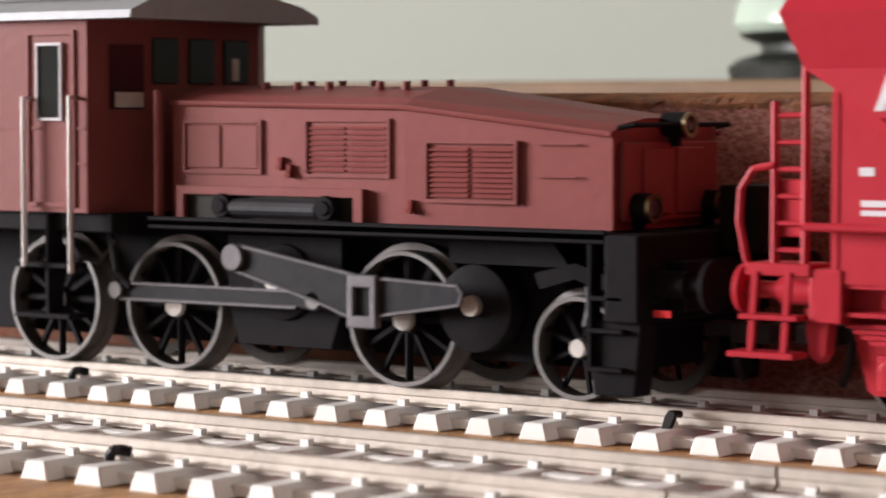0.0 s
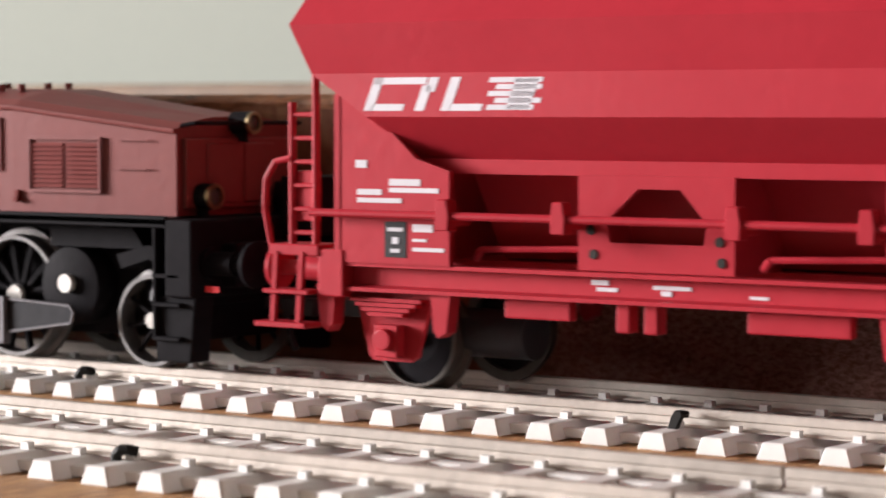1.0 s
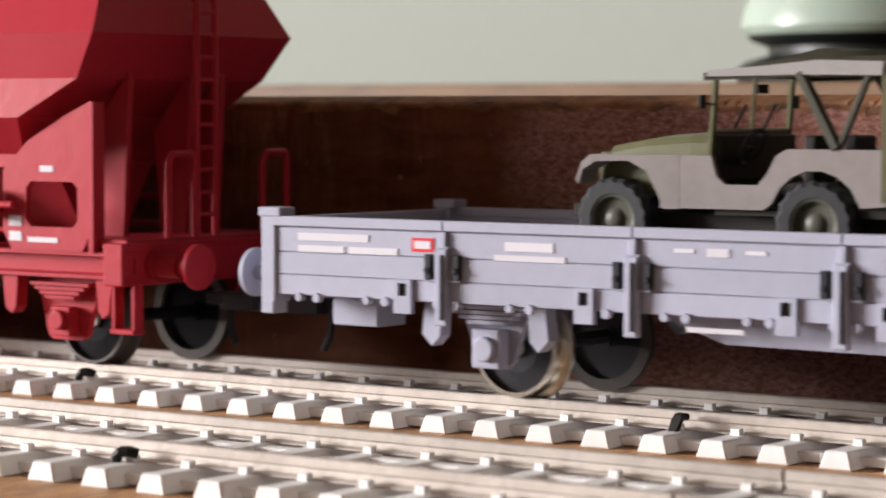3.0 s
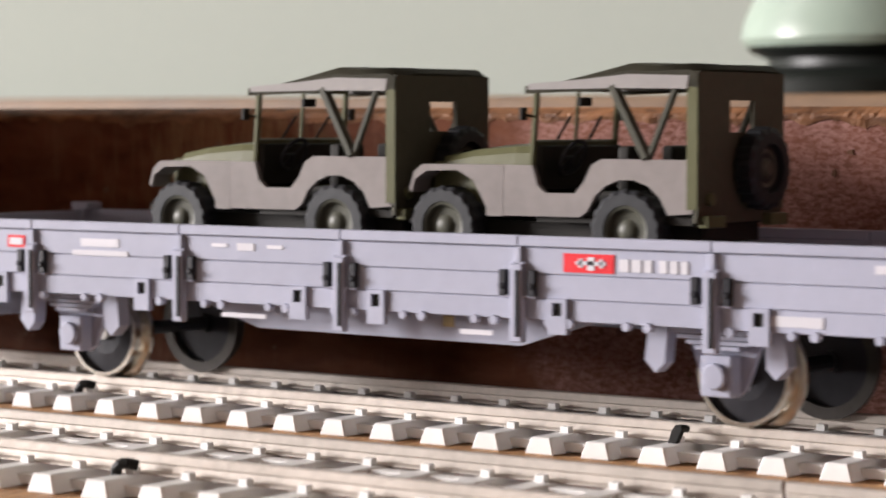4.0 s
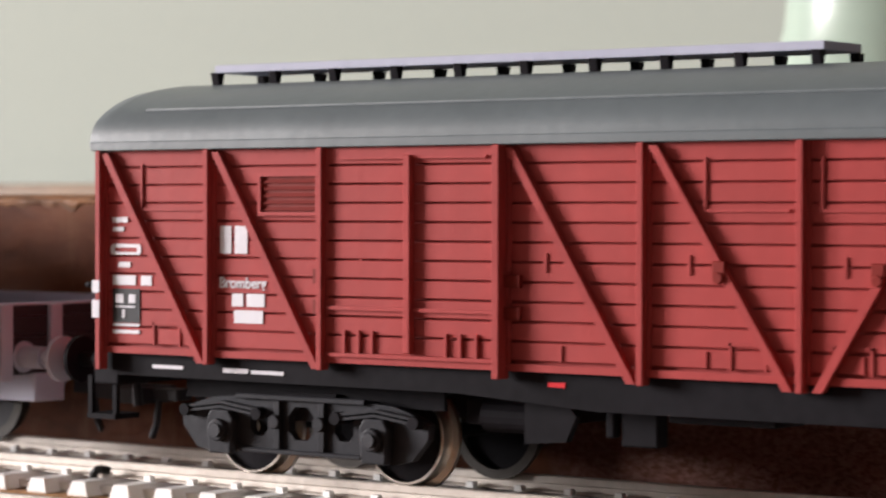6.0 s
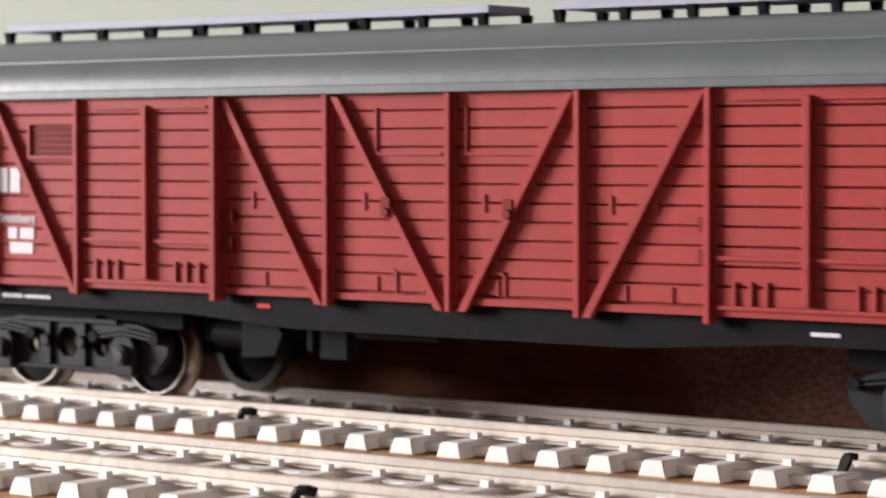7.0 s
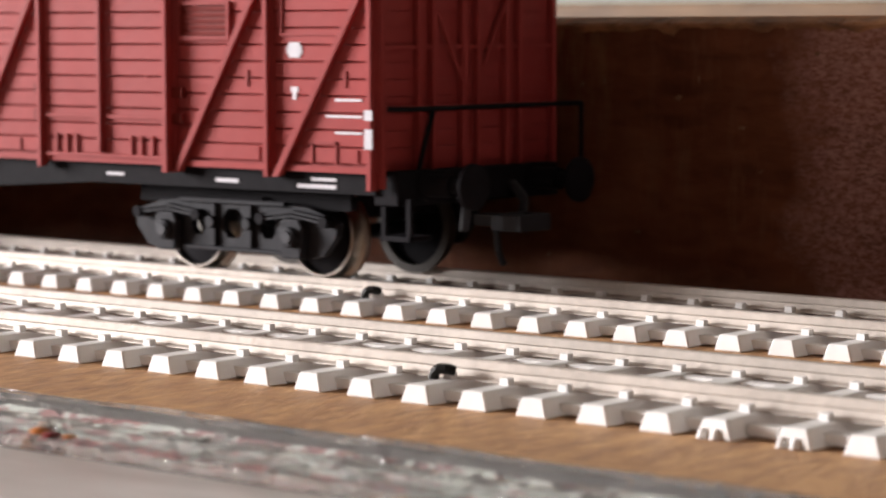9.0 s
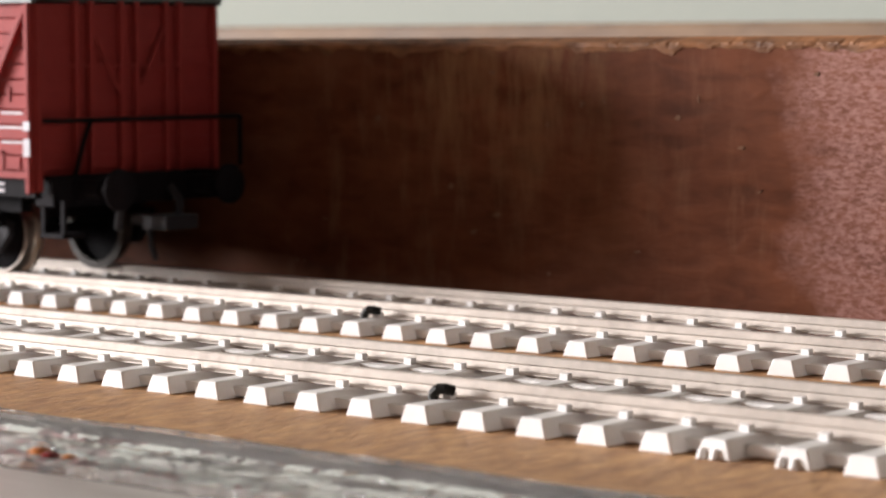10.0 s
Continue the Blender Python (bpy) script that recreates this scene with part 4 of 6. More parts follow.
    # running gear
    for u in (-98.8, -32.9):
        for s in (-1, 1):
            bm = bmesh.new()
            o, i = s * 12.6, s * 11.9
            prism(bm, [(u - 5.2, 10.6), (u + 5.2, 10.6), (u + 3.0, 3.6), (u + 2.2, 3.1), (u - 2.6, 3.1), (u - 3.2, 3.6)], min(o, i), max(o, i))
            guard = part("axle_guard", bm, RED, v, bevel=0.15)
            bm = bmesh.new()
            box(bm, u - 1.5, u + 1.5, min(s * 12.6, s * 14.0), max(s * 12.6, s * 14.0), 3.6, 7.0)
            tube(bm, (u, s * 12.6, 5.5), (u, s * 14.8, 5.5), 1.15, 12)
            part("axle_box", bm, RED, guard, bevel=0.15)
            for k, (h, z) in enumerate(((4.6, 9.4), (3.9, 8.9), (3.1, 8.4), (2.3, 7.9))):
                bm = bmesh.new()
                box(bm, u - h, u + h, min(s * 13.0, s * 14.2), max(s * 13.0, s * 14.2), z, z + 0.4)
                part("spring_leaf", bm, RED, guard)
            for q in (-1, 1):
                bm = bmesh.new()
                prism(bm, [(u + q * 6.2, 11), (u + q * 8.8, 11), (u + q * 8.2, 6.6), (u + q * 7.2, 6.0), (u + q * 6.6, 6.8)], min(s * 12.8, s * 14.6), max(s * 12.8, s * 14.6))
                part("spring_hanger", bm, RED, v, bevel=0.2)
        wheelset(v, u, 5.2, DULL, BLACK, 0, face=9.7, rim=0.92)
    bm = bmesh.new()
    for u in (-69.5, -66.3):
        box(bm, u - 0.8, u + 0.8, -14.2, -12.4, 7.6, 10.5)
    box(bm, -84, -76, -13.6, -12.4, 8.4, 10.4)
    box(bm, -56, -45, -13.6, -12.4, 8.2, 10.4)
    part("brake_rigging", bm, RED, v, bevel=0.2)
    bm = bmesh.new()
    tube(bm, (-95, -5, 5.9), (-86, -5, 5.9), 2.6, 18)
    part("brake_cylinder", bm, GREY, v, "dark glossy brake cylinder", smooth=True)
    # platform end
    bm = bmesh.new()
    box(bm, -34, -21.9, -14.5, 14.5, 14.0, 15.0)
    part("platform", bm, RED, v, bevel=0.15)
    bm = bmesh.new()
    box(bm, -24.6, -21.6, -15.6, 15.6, 9.8, 14.6)
    part("head_stock", bm, RED, v, bevel=0.2)
    buffers(v, -21.6, 1, RED, 12.0, 6.2, 2.6)
    coupling(v, -21.8, 1, 7.8)
    bm = bmesh.new()
    for y in (-2.2, 1.0):
        wire(bm, [(-22.4, y, 15.0), (-22.4, y, 42.0), (-24.4, y, 44.5)], 0.42)
    ladder = part("ladder", bm, RED, v, "red end ladder")
    for i in range(10):
        bm = bmesh.new()
        tube(bm, (-22.4, -2.2, 17.5 + i * 2.6), (-22.4, 1.0, 17.5 + i * 2.6), 0.25, 6)
        part("rung", bm, RED, ladder)
    for y0, y1 in ((-7.1, -2.6), (9.5, 14.0)):
        bm = bmesh.new()
        wire(bm, [(-22.4, y0, 15.0), (-22.4, y0, 23.4), (-22.4, y0 + .8, 24.6), (-22.4, y1 - .4, 24.6), (-22.4, y1, 24.0), (-22.4, y1, 15.0)], 0.42)
        part("handrail", bm, RED, v)
    bm = bmesh.new()
    box(bm, -24.0, -20.4, -15.2, -13.2, 4.4, 5.0)
    box(bm, -24.0, -23.4, -14.9, -13.4, 4.6, 10)
    box(bm, -21.0, -20.4, -14.9, -13.4, 4.6, 10)
    part("step", bm, RED, v, bevel=0.1)
    for y in (-8, 2.5, 8):
        bm = bmesh.new()
        prism(bm, [(-32.0, 15), (-28.2, 15), (-27.2, 34), (-33, 27)], y - 0.4, y + 0.4)
        part("end_stay", bm, RED, v)
    # other end
    bm = bmesh.new()
    box(bm, -106.6, -103.2, -15.6, 15.6, 9.8, 14.8)
    part("head_stock", bm, RED, v, bevel=0.2)
    buffers(v, -106.6, -1, RED, 12.3, 9.6, 2.4)
    coupling(v, -106.4, -1, 7.6)
    bm = bmesh.new()
    for u, top in ((-110.6, 30.2), (-107.4, 33.6)):
        wire(bm, [(u, -14.8, 15.0), (u, -14.8, top)], 0.42)
    ladder = part("ladder", bm, RED, v, "red side ladder with plates")
    for i in range(6):
        bm = bmesh.new()
        tube(bm, (-110.6, -14.8, 16.4 + i * 2.5), (-107.4, -14.8, 16.4 + i * 2.5), 0.28, 6)
        part("rung", bm, RED, ladder)
    bm = bmesh.new()
    box(bm, -110.4, -107.6, -14.6, -13.6, 17.6, 23.0)
    part("side_plate", bm, RED, v, bevel=0.2)
    bm = bmesh.new()
    wire(bm, [(-110.6, -15, 24.3), (-112.8, -15, 23.9), (-114.1, -15, 22.0), (-114.3, -15, 19.0), (-113.5, -15, 15.4), (-113.0, -15, 14.4)], 0.36)
    part("handrail", bm, RED, v, "red curved handrail")
    bm = bmesh.new()
    box(bm, -113.2, -106.4, -15.8, -11, 14.0, 15.2)
    steps = part("side_step", bm, RED, v, bevel=0.12)
    for m in ((-113.6, -107.4, -16.4, -13.6, 9.9, 10.4), (-114.8, -107.8, -16.4, -13.4, 6.3, 6.9)):
        bm = bmesh.new()
        box(bm, *m)
        part("tread", bm, RED, steps, bevel=0.1)
    for u in (-112.9, -109.4):
        bm = bmesh.new()
        prism(bm, [(u, 6.8), (u + 0.6, 6.8), (u + 1.1, 14.4), (u + 0.5, 14.4)], -16.0, -15.4)
        part("step_strap", bm, RED, steps)
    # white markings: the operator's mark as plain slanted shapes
    def slab(poly, z_low, z_high, name="white_mark"):
        bm = bmesh.new()
        side = lambda z: -(17.0 - (z - 28.7) * 0.85 / 4.45) - 0.04
        a = [bm.verts.new((u, side(z), z)) for u, z in poly]
        b = [bm.verts.new((u, side(z) + 0.1, z)) for u, z in poly]
        bm.faces.new(a)
        bm.faces.new(b[::-1])
        for i in range(len(poly)):
            bm.faces.new((a[i], b[i], b[(i + 1) % len(poly)], a[(i + 1) % len(poly)]))
        part(name, bm, WHITE, v)
    k = lambda a, b, z0, z1: slab([(a, z0), (b, z0), (b + (z1 - z0) * .28, z1), (a + (z1 - z0) * .28, z1)], z0, z1)
    k(-99.4, -98.2, 29.3, 32.7)
    k(-98.4, -91.8, 32.0, 32.7)
    k(-98.6, -94.4, 29.3, 30.0)
    k(-92.9, -91.7, 29.3, 31.9)
    k(-91.8, -90.6, 31.2, 32.7)
    k(-89.6, -88.4, 29.3, 32.7)
    k(-88.6, -84.6, 29.3, 30.0)
    for i in range(5):
        k(-84.0 + (0.9 if i in (1, 3) else 0), -77.6 - (0.8 if i in (0, 2) else 0), 29.4 + i * 0.68, 29.92 + i * 0.68)
    k(-81.6, -78.8, 29.5, 32.5)
    bars(v, "white_mark", WHITE, [(-101.6, -100.1, 23.4, 24.2), (-101.4, -98.2, 20.6, 21.2), (-101.4, -95.6, 19.8, 20.3), (-97.2, -93.2, 21.6, 22.3), (-97.2, -90.9, 20.9, 21.4), (-94.2, -91.6, 16.9, 17.7), (-94.2, -92.4, 15.9, 16.2), (-94.2, -90.2, 14.9, 15.3)], -15.42)
    bars(v, "black_board", PRINTBLACK, [(-97.8, -95.0, 14.2, 17.9)], -15.42)
    bars(v, "white_mark", WHITE, [(-97.4, -95.4, 16.9, 17.3), (-96.8, -96.0, 15.6, 16.3), (-97.0, -95.8, 14.7, 15.1)], -15.5)
    bars(v, "white_mark", WHITE, [(-34.6, -32.5, 22.5, 23.2), (-39.6, -37.6, 16.2, 17.4), (-39.6, -37.6, 14.5, 15.6), (-36.6, -31.8, 14.4, 15.0)], -15.42)
    bars(v, "white_mark", WHITE, [(-73.4, -71.4, 12.2, 12.7), (-72.8, -70.4, 11.6, 12.0), (-66.3, -62.0, 12.0, 12.4), (-65.4, -64.2, 11.4, 11.9), (-55.6, -53.6, 11.5, 11.8)], -13.75)
    RIDERS.append((v, c, 0, 0))


hopper()


# ---- the grey low-sided wagon ----
def low_sided_wagon():
    c = 68.4
    v = root("low_sided_wagon", c, "lavender-grey low-sided wagon carrying two off-road cars", "wagon", "train")
    W, u0, u1, zb, zt = 16.5, 0.0, 136.8, 10.1, 18.4
    bm = bmesh.new()
    box(bm, u0 + 0.6, u1 - 0.6, -15.4, 15.4, 13.6, 14.6)
    part("deck", bm, FLATGREY, v, "grey planked deck")
    posts = [23.7, 46.3, 68.75, 91.2, 113.3]
    edges = [u0 + 0.9] + posts + [u1 - 0.9]
    for s in (-1, 1):
        for a, b in zip(edges, edges[1:]):
            bm = bmesh.new()
            lo, hi = sorted((s * (W - 0.25), s * (W - 1.0)))
            box(bm, a + 0.06, b - 0.06, lo, hi, zb, zt - 0.1)
            ds = part("drop_side", bm, FLATGREY, v)
            for z0, z1, d in ((zb, 12.2, 0.0), (12.27, 14.6, 0.0), (14.67, 17.25, 0.0), (17.36, zt, -0.35)):
                bm = bmesh.new()
                lo, hi = sorted((s * (W - d), s * (W - 1.1)))
                box(bm, a + 0.06, b - 0.06, lo, hi, z0, z1)
                part("plank", bm, FLATGREY, ds, bevel=0.08)
        for u in posts:
            bm = bmesh.new()
            lo, hi = sorted((s * (W + 0.75), s * (W - 0.2)))
            box(bm, u - 0.75, u + 0.75, lo, hi, 7.8, 15.6)
            lo, hi = sorted((s * (W + 0.45), s * (W - 0.2)))
            box(bm, u - 0.45, u + 0.45, lo, hi, 15.4, 17.3)
            box(bm, u - 2.2, u + 2.2, lo, hi, 12.2, 12.5)
            box(bm, u - 0.9, u + 0.9, lo, hi, 15.5, 15.8)
            post = part("stake", bm, FLATGREY, v, bevel=0.12)
            for q in (-1.75, 1.75):
                bm = bmesh.new()
                lo, hi = sorted((s * (W + 0.6), s * (W - 0.1)))
                box(bm, u + q - 0.42, u + q + 0.42, lo, hi, 12.4, 15.0)
                tube(bm, (u + q, lo if s < 0 else hi, 13.4), (u + q, (lo if s < 0 else hi) + s * 0.3, 13.4), 0.35, 8)
                part("hinge", bm, GREY, post, "dark grey hinge", bevel=0.1)
            bm = bmesh.new()
            lo, hi = sorted((s * (W + 0.95), s * (W + 0.7)))
            box(bm, u + 0.05, u + 0.4, lo, hi, 8.4, 15.0)
            part("hook", bm, GREY, post)
        for u in (18.6, 40.7, 63.0, 73.4, 95.9, 118.4):
            bm = bmesh.new()
            lo, hi = sorted((s * (W + 0.4), s * (W - 0.3)))
            frame_with_hole(bm, [(u - 1.1, 8.8), (u + 1.1, 8.8), (u + 1.1, 12.3), (u - 1.1, 12.3)], [(u - 0.55, 10.6), (u + 0.55, 10.6), (u + 0.55, 11.9), (u - 0.55, 11.9)], lo, hi)
            pocket = part("stake_pocket", bm, FLATGREY, v, bevel=0.06)
            # solid dark plate paints the shade within the pocket
            bm = bmesh.new()
            lo, hi = sorted((s * (W + 0.1), s * (W - 0.2)))
            box(bm, u - 0.5, u + 0.5, lo, hi, 10.65, 11.85)
            part("pocket_hole", bm, DARK_AND_SHADE, pocket, "dark plate painted as the shade in the pocket")
        for u in range(6, 134, 9):
            for q, r in ((1.2, 0.5), (-1.2, 0.45)):
                bm = bmesh.new()
                tube(bm, (u + q, s * (W + 0.35), 9.9), (u + q, s * (W - 0.4), 9.9), r, 8)
                part("lashing_ring", bm, FLATGREY, v)
        # fish-bellied sill
        bm = bmesh.new()
        lo, hi = sorted((s * 13.2, s * 12.4))
        prism(bm, [(2, 10.0), (46, 10.0), (54.5, 7.3), (89, 7.1), (98.5, 10.0), (134.8, 10.0), (134.8, 13.6), (2, 13.6)], lo, hi)
        part("sill", bm, FLATGREY, v)
    for u in (u0, u1):
        way = -1 if u == u0 else 1
        bm = bmesh.new()
        a, b = sorted((u, u - way * 1.0))
        box(bm, a, b, -15.4, 15.4, 9.6, 18.2)
        end = part("end_board", bm, FLATGREY, v, bevel=0.1)
        for y in (-13.2, -5, 4.2, 12.6):
            bm = bmesh.new()
            a, b = sorted((u, u + way * 0.9))
            box(bm, a, b, y - 1.0, y + 1.0, 9.0, 18.0)
            part("end_rib", bm, FLATGREY, end, bevel=0.15)
        bm = bmesh.new()
        a, b = sorted((u, u + way * 0.25))
        for z in (11.8, 14.2, 16.4):
            box(bm, a, b, -15, 15, z, z + 0.2)
        part("plank_joint", bm, GREY, end)
        if way > 0:
            for z in (9.7, 12.05, 14.45, 16.65):
                bm = bmesh.new()
                box(bm, u, u + 0.3, -15.2, 15.2, z, min(z + 2.1, 17.9))
                part("end_plank", bm, GREY, end, "dark grey end plank")
        for s in (-1, 1):
            bm = bmesh.new()
            lo, hi = sorted((s * (W + 0.3), s * (W - 2.0)))
            a, b = sorted((u + way * 0.3, u - way * 1.6))
            box(bm, a, b, lo, hi, 9.2, 19.2)
            a, b = sorted((u + way * 0.6, u - way * 2.4))
            box(bm, a, b, lo - 0.15, hi + 0.15, 18.3, 19.3)
            box(bm, a + .4, b - .9, lo - 0.1, hi, 8.0, 9.4)
            part("corner_post", bm, FLATGREY, v, bevel=0.15)
        buffers(v, u, way, FLATGREY, 11.8, 6.6, 2.7)
        coupling(v, u, way, 7.8)
        bm = bmesh.new()
        a, b = sorted((u - way * 9.4, u - way * 3.2)) if way < 0 else (u - 5.0, u + 1.2)
        box(bm, a, b, -9, -4, 6.4, 9.8)
        part("frame_box", bm, FLATGREY, v, bevel=0.2)
    for u in (27.0, 112.2):
        for s in (-1, 1):
            bm = bmesh.new()
            lo, hi = sorted((s * 12.2, s * 11.5))
            prism(bm, [(u - 4.6, 10.2), (u + 4.6, 10.2), (u + 2.2, 4.0), (u + 1.3, 3.3), (u - 1.3, 3.3), (u - 2.2, 4.0)], lo, hi)
            guard = part("axle_guard", bm, FLATGREY, v, bevel=0.15)
            bm = bmesh.new()
            lo, hi = sorted((s * 12.0, s * 14.0))
            box(bm, u - 1.7, u + 1.7, lo, hi, 3.4, 7.4)
            tube(bm, (u, s * 12, 5.4), (u, s * 14.6, 5.4), 1.3, 14)
            part("axle_box", bm, FLATGREY, guard, bevel=0.2)
            for h, z in ((5.2, 9.4), (4.4, 8.9), (3.4, 8.4), (2.4, 7.9)):
                bm = bmesh.new()
                lo, hi = sorted((s * 12.7, s * 13.9))
                box(bm, u - h, u + h, lo, hi, z, z + 0.4)
                part("spring_leaf", bm, FLATGREY, guard)
            for q in (-1, 1):
                bm = bmesh.new()
                lo, hi = sorted((s * 12.4, s * 14.2))
                prism(bm, [(u + q * 5.2, 10.4), (u + q * 7.4, 10.4), (u + q * 7.8, 6.6), (u + q * 6.6, 5.4), (u + q * 5.6, 6.4)], lo, hi)
                part("spring_hanger", bm, FLATGREY, v, bevel=0.2)
        wheelset(v, u, 5.2, STEEL, GREY, 0, face=9.7, rim=0.9)
    bars(v, "red_logo", LOGORED, [(96.5, 102.3, 14.95, 16.8)], -W - 0.06, "red plate with a white arrow cross")
    bars(v, "white_mark", WHITE, [(98.0, 101.4, 15.7, 16.1), (99.3, 100.1, 15.2, 16.5), (98.3, 98.7, 15.45, 16.35), (100.7, 101.1, 15.45, 16.35)], -W - 0.14)
    bars(v, "white_mark", WHITE, [(102.9, 104.0, 15.2, 16.4), (104.3, 105.4, 15.2, 16.4), (105.7, 106.6, 15.2, 16.4), (107.4, 108.3, 15.2, 16.4), (108.6, 109.5, 15.2, 16.4), (109.8, 110.6, 15.2, 16.4)], -W - 0.06)
    bars(v, "white_mark", WHITE, [(4.6, 14.0, 15.9, 16.7), (4.6, 10.8, 14.7, 15.4), (11.4, 17.8, 14.7, 15.4), (31.2, 37.0, 15.6, 16.5), (29.9, 38.4, 14.6, 15.2), (24.2, 29.6, 17.6, 17.9), (50.8, 53.0, 16.1, 16.5), (54.4, 56.8, 15.8, 16.6), (58.6, 60.8, 16.1, 16.5), (130.2, 132.0, 15.9, 16.7), (118.9, 125.0, 10.7, 11.7), (52.2, 58.4, 8.6, 9.1), (84.0, 88.0, 8.3, 8.8)], -W - 0.04)
    bars(v, "yellow_mark", BRASS, [(79.4, 80.8, 8.6, 9.8)], -13.25)
    bars(v, "red_logo", LOGORED, [(19.6, 22.4, 15.2, 16.6)], -W - 0.04)
    bars(v, "white_mark", WHITE, [(20.0, 22.0, 15.5, 16.3)], -W - 0.1)
    RIDERS.append((v, c, 0, 0))


low_sided_wagon()


# ---- the off-road cars on the wagon ----
def wheel_of_car(v, u, y, z, r, wide, material=None, name="wheel"):
    s = -1 if y < 0 else 1
    bm = bmesh.new()
    lathe(bm, [(y - s * wide * .5, r * .55), (y - s * wide * .5, r * .88), (y - s * wide * .35, r), (y + s * wide * .35, r), (y + s * wide * .5, r * .9), (y + s * wide * .5, r * .64), (y + s * wide * .1, r * .60)], 72, "y", (u, 0, z), 0.16)
    w = part(name, bm, RUBBER, v, "black ribbed rubber tyre")
    bm = bmesh.new()
    lathe(bm, [(y + s * wide * .12, r * .2), (y + s * wide * .14, r * .60), (y + s * wide * .47, r * .635), (y + s * wide * .44, r * .56), (y + s * wide * .24, r * .48), (y + s * wide * .22, r * .30), (y + s * wide * .33, r * .20), (y + s * wide * .38, r * .12)], 24, "y", (u, 0, z))
    part("rim", bm, RIMGREY, w, "olive steel rim", smooth=True)
    return w


def off_road_car(du, label):
    """du: shift along the train; built for the front one."""
    v = root("off_road_car", 52, label, "car", "off-road cars on the wagon")
    Y, base = 8.5, 14.6
    wz = base + 4.1
    for u in (38.8, 61.4):
        for y in (-7.6, 7.6):
            wheel_of_car(v, u, y, wz, 4.1, 2.4)
    # tub sides with the door cut-out and wheel arch
    arch = [(61.4 + 5.0 * math.cos(a), wz + 0.2 + 5.0 * math.sin(a)) for a in [math.pi * (1.0 - i / 9) for i in range(10)]]
    side = [(44.2, 20.0), (55.8, 20.0)] + [p for p in arch if p[1] > 20.0] + [(66.2, 20.4), (69.0, 20.6), (69.0, 25.9), (58.4, 25.9), (57.2, 25.3), (56.3, 23.6), (55.2, 22.4), (51.6, 22.4), (50.6, 23.2), (50.0, 25.2), (46.4, 25.2), (44.4, 23.8)]
    for s in (-1, 1):
        bm = bmesh.new()
        lo, hi = sorted((s * Y, s * (Y - 0.7)))
        prism(bm, side, lo, hi)
        part("body_side", bm, LIT_OLIVE, v, bevel=0.3, smooth=True)
        # front wing
        bm = bmesh.new()
        wing = [(34.6, 22.2), (35.0, 23.6), (36.6, 24.5), (40.5, 24.6), (42.6, 23.6), (44.0, 21.2), (44.6, 19.9), (46.4, 19.9), (46.4, 25.2), (36.0, 25.2), (34.9, 24.4), (34.3, 22.6)]
        lo, hi = sorted((s * (Y + 0.02), s * (Y - 3.0)))
        prism(bm, wing, lo, hi)
        part("front_wing", bm, LIT_OLIVE, v, bevel=0.13)
    bm = bmesh.new()
    rows = []
    for u, z, w in ((36.2, 25.0, 5.4), (36.6, 26.2, 5.6), (41, 26.9, 6.2), (46.6, 27.3, 6.8), (49.2, 27.3, 7.0)):
        rows.append([bm.verts.new((u, y, q)) for y, q in ((-w, 21), (-w, z - 0.9), (-w * .9, z - 0.2), (0, z + 0.25), (w * .9, z - 0.2), (w, z - 0.9), (w, 21))])
    for a, b in zip(rows, rows[1:]):
        for i in range(6):
            bm.faces.new((a[i], a[i + 1], b[i + 1], b[i]))
        bm.faces.new((a[6], a[0], b[0], b[6]))
    bm.faces.new(rows[0])
    bm.faces.new(rows[-1][::-1])
    part("bonnet", bm, OLIVE, v, "olive green bonnet", bevel=0.15)
    bm = bmesh.new()
    box(bm, 35.0, 36.4, -5.2, 5.2, 19.5, 25.4)
    part("grille", bm, OLIVE, v, bevel=0.2)
    bm = bmesh.new()
    box(bm, 33.2, 34.2, -7.2, 7.2, 18.9, 20.2)
    part("front_bumper", bm, DARK_AND_SHADE, v, bevel=0.15)
    bm = bmesh.new()
    box(bm, 36, 68.5, -5.6, 5.6, 17.6, 19.4)
    box(bm, 50, 68.6, -7.7, 7.7, 19.4, 20.2)
    part("chassis", bm, DARK_AND_SHADE, v)
    bm = bmesh.new()
    for y in (-4.2, 4.2):
        box(bm, 55.8, 59.6, y - 2.2, y + 2.2, 20.2, 22.6)
        box(bm, 59.0, 60.4, y - 2.2, y + 2.2, 22.4, 27.2)
    part("seat", bm, DARK_AND_SHADE, v, "dark seats", bevel=0.3)
    bm = bmesh.new()
    box(bm, 49.4, 50.6, -7.6, 7.6, 22.6, 27.2)
    dash = part("dashboard", bm, DARK_AND_SHADE, v, bevel=0.2)
    bm = bmesh.new()
    ring = [(52.2 + 0.9 * math.sin(a), -4.2 + 2.0 * math.cos(a), 26.0 + 1.7 * math.sin(a)) for a in [2 * math.pi * i / 14 for i in range(15)]]
    wire(bm, ring, 0.22, 6)
    tube(bm, (52.2, -4.2, 26), (50.4, -4.2, 24.4), 0.25, 6)
    for i in (2, 7, 11):
        tube(bm, (52.2, -4.2, 26), ring[i], 0.16, 5)
    part("steering_wheel", bm, GREY, dash)
    # windscreen
    bm = bmesh.new()
    for y in (-7.7, 7.7, 0):
        tube(bm, (49.5, y, 25.2), (50.1, y, 33.4), 0.38 if y else 0.22, 6)
    tube(bm, (49.5, -7.7, 27.4), (49.5, 7.7, 27.4), 0.4, 6)
    tube(bm, (50.1, -7.7, 33.2), (50.1, 7.7, 33.2), 0.4, 6)
    screen = part("windscreen_frame", bm, OLIVE, v)
    bm = bmesh.new()
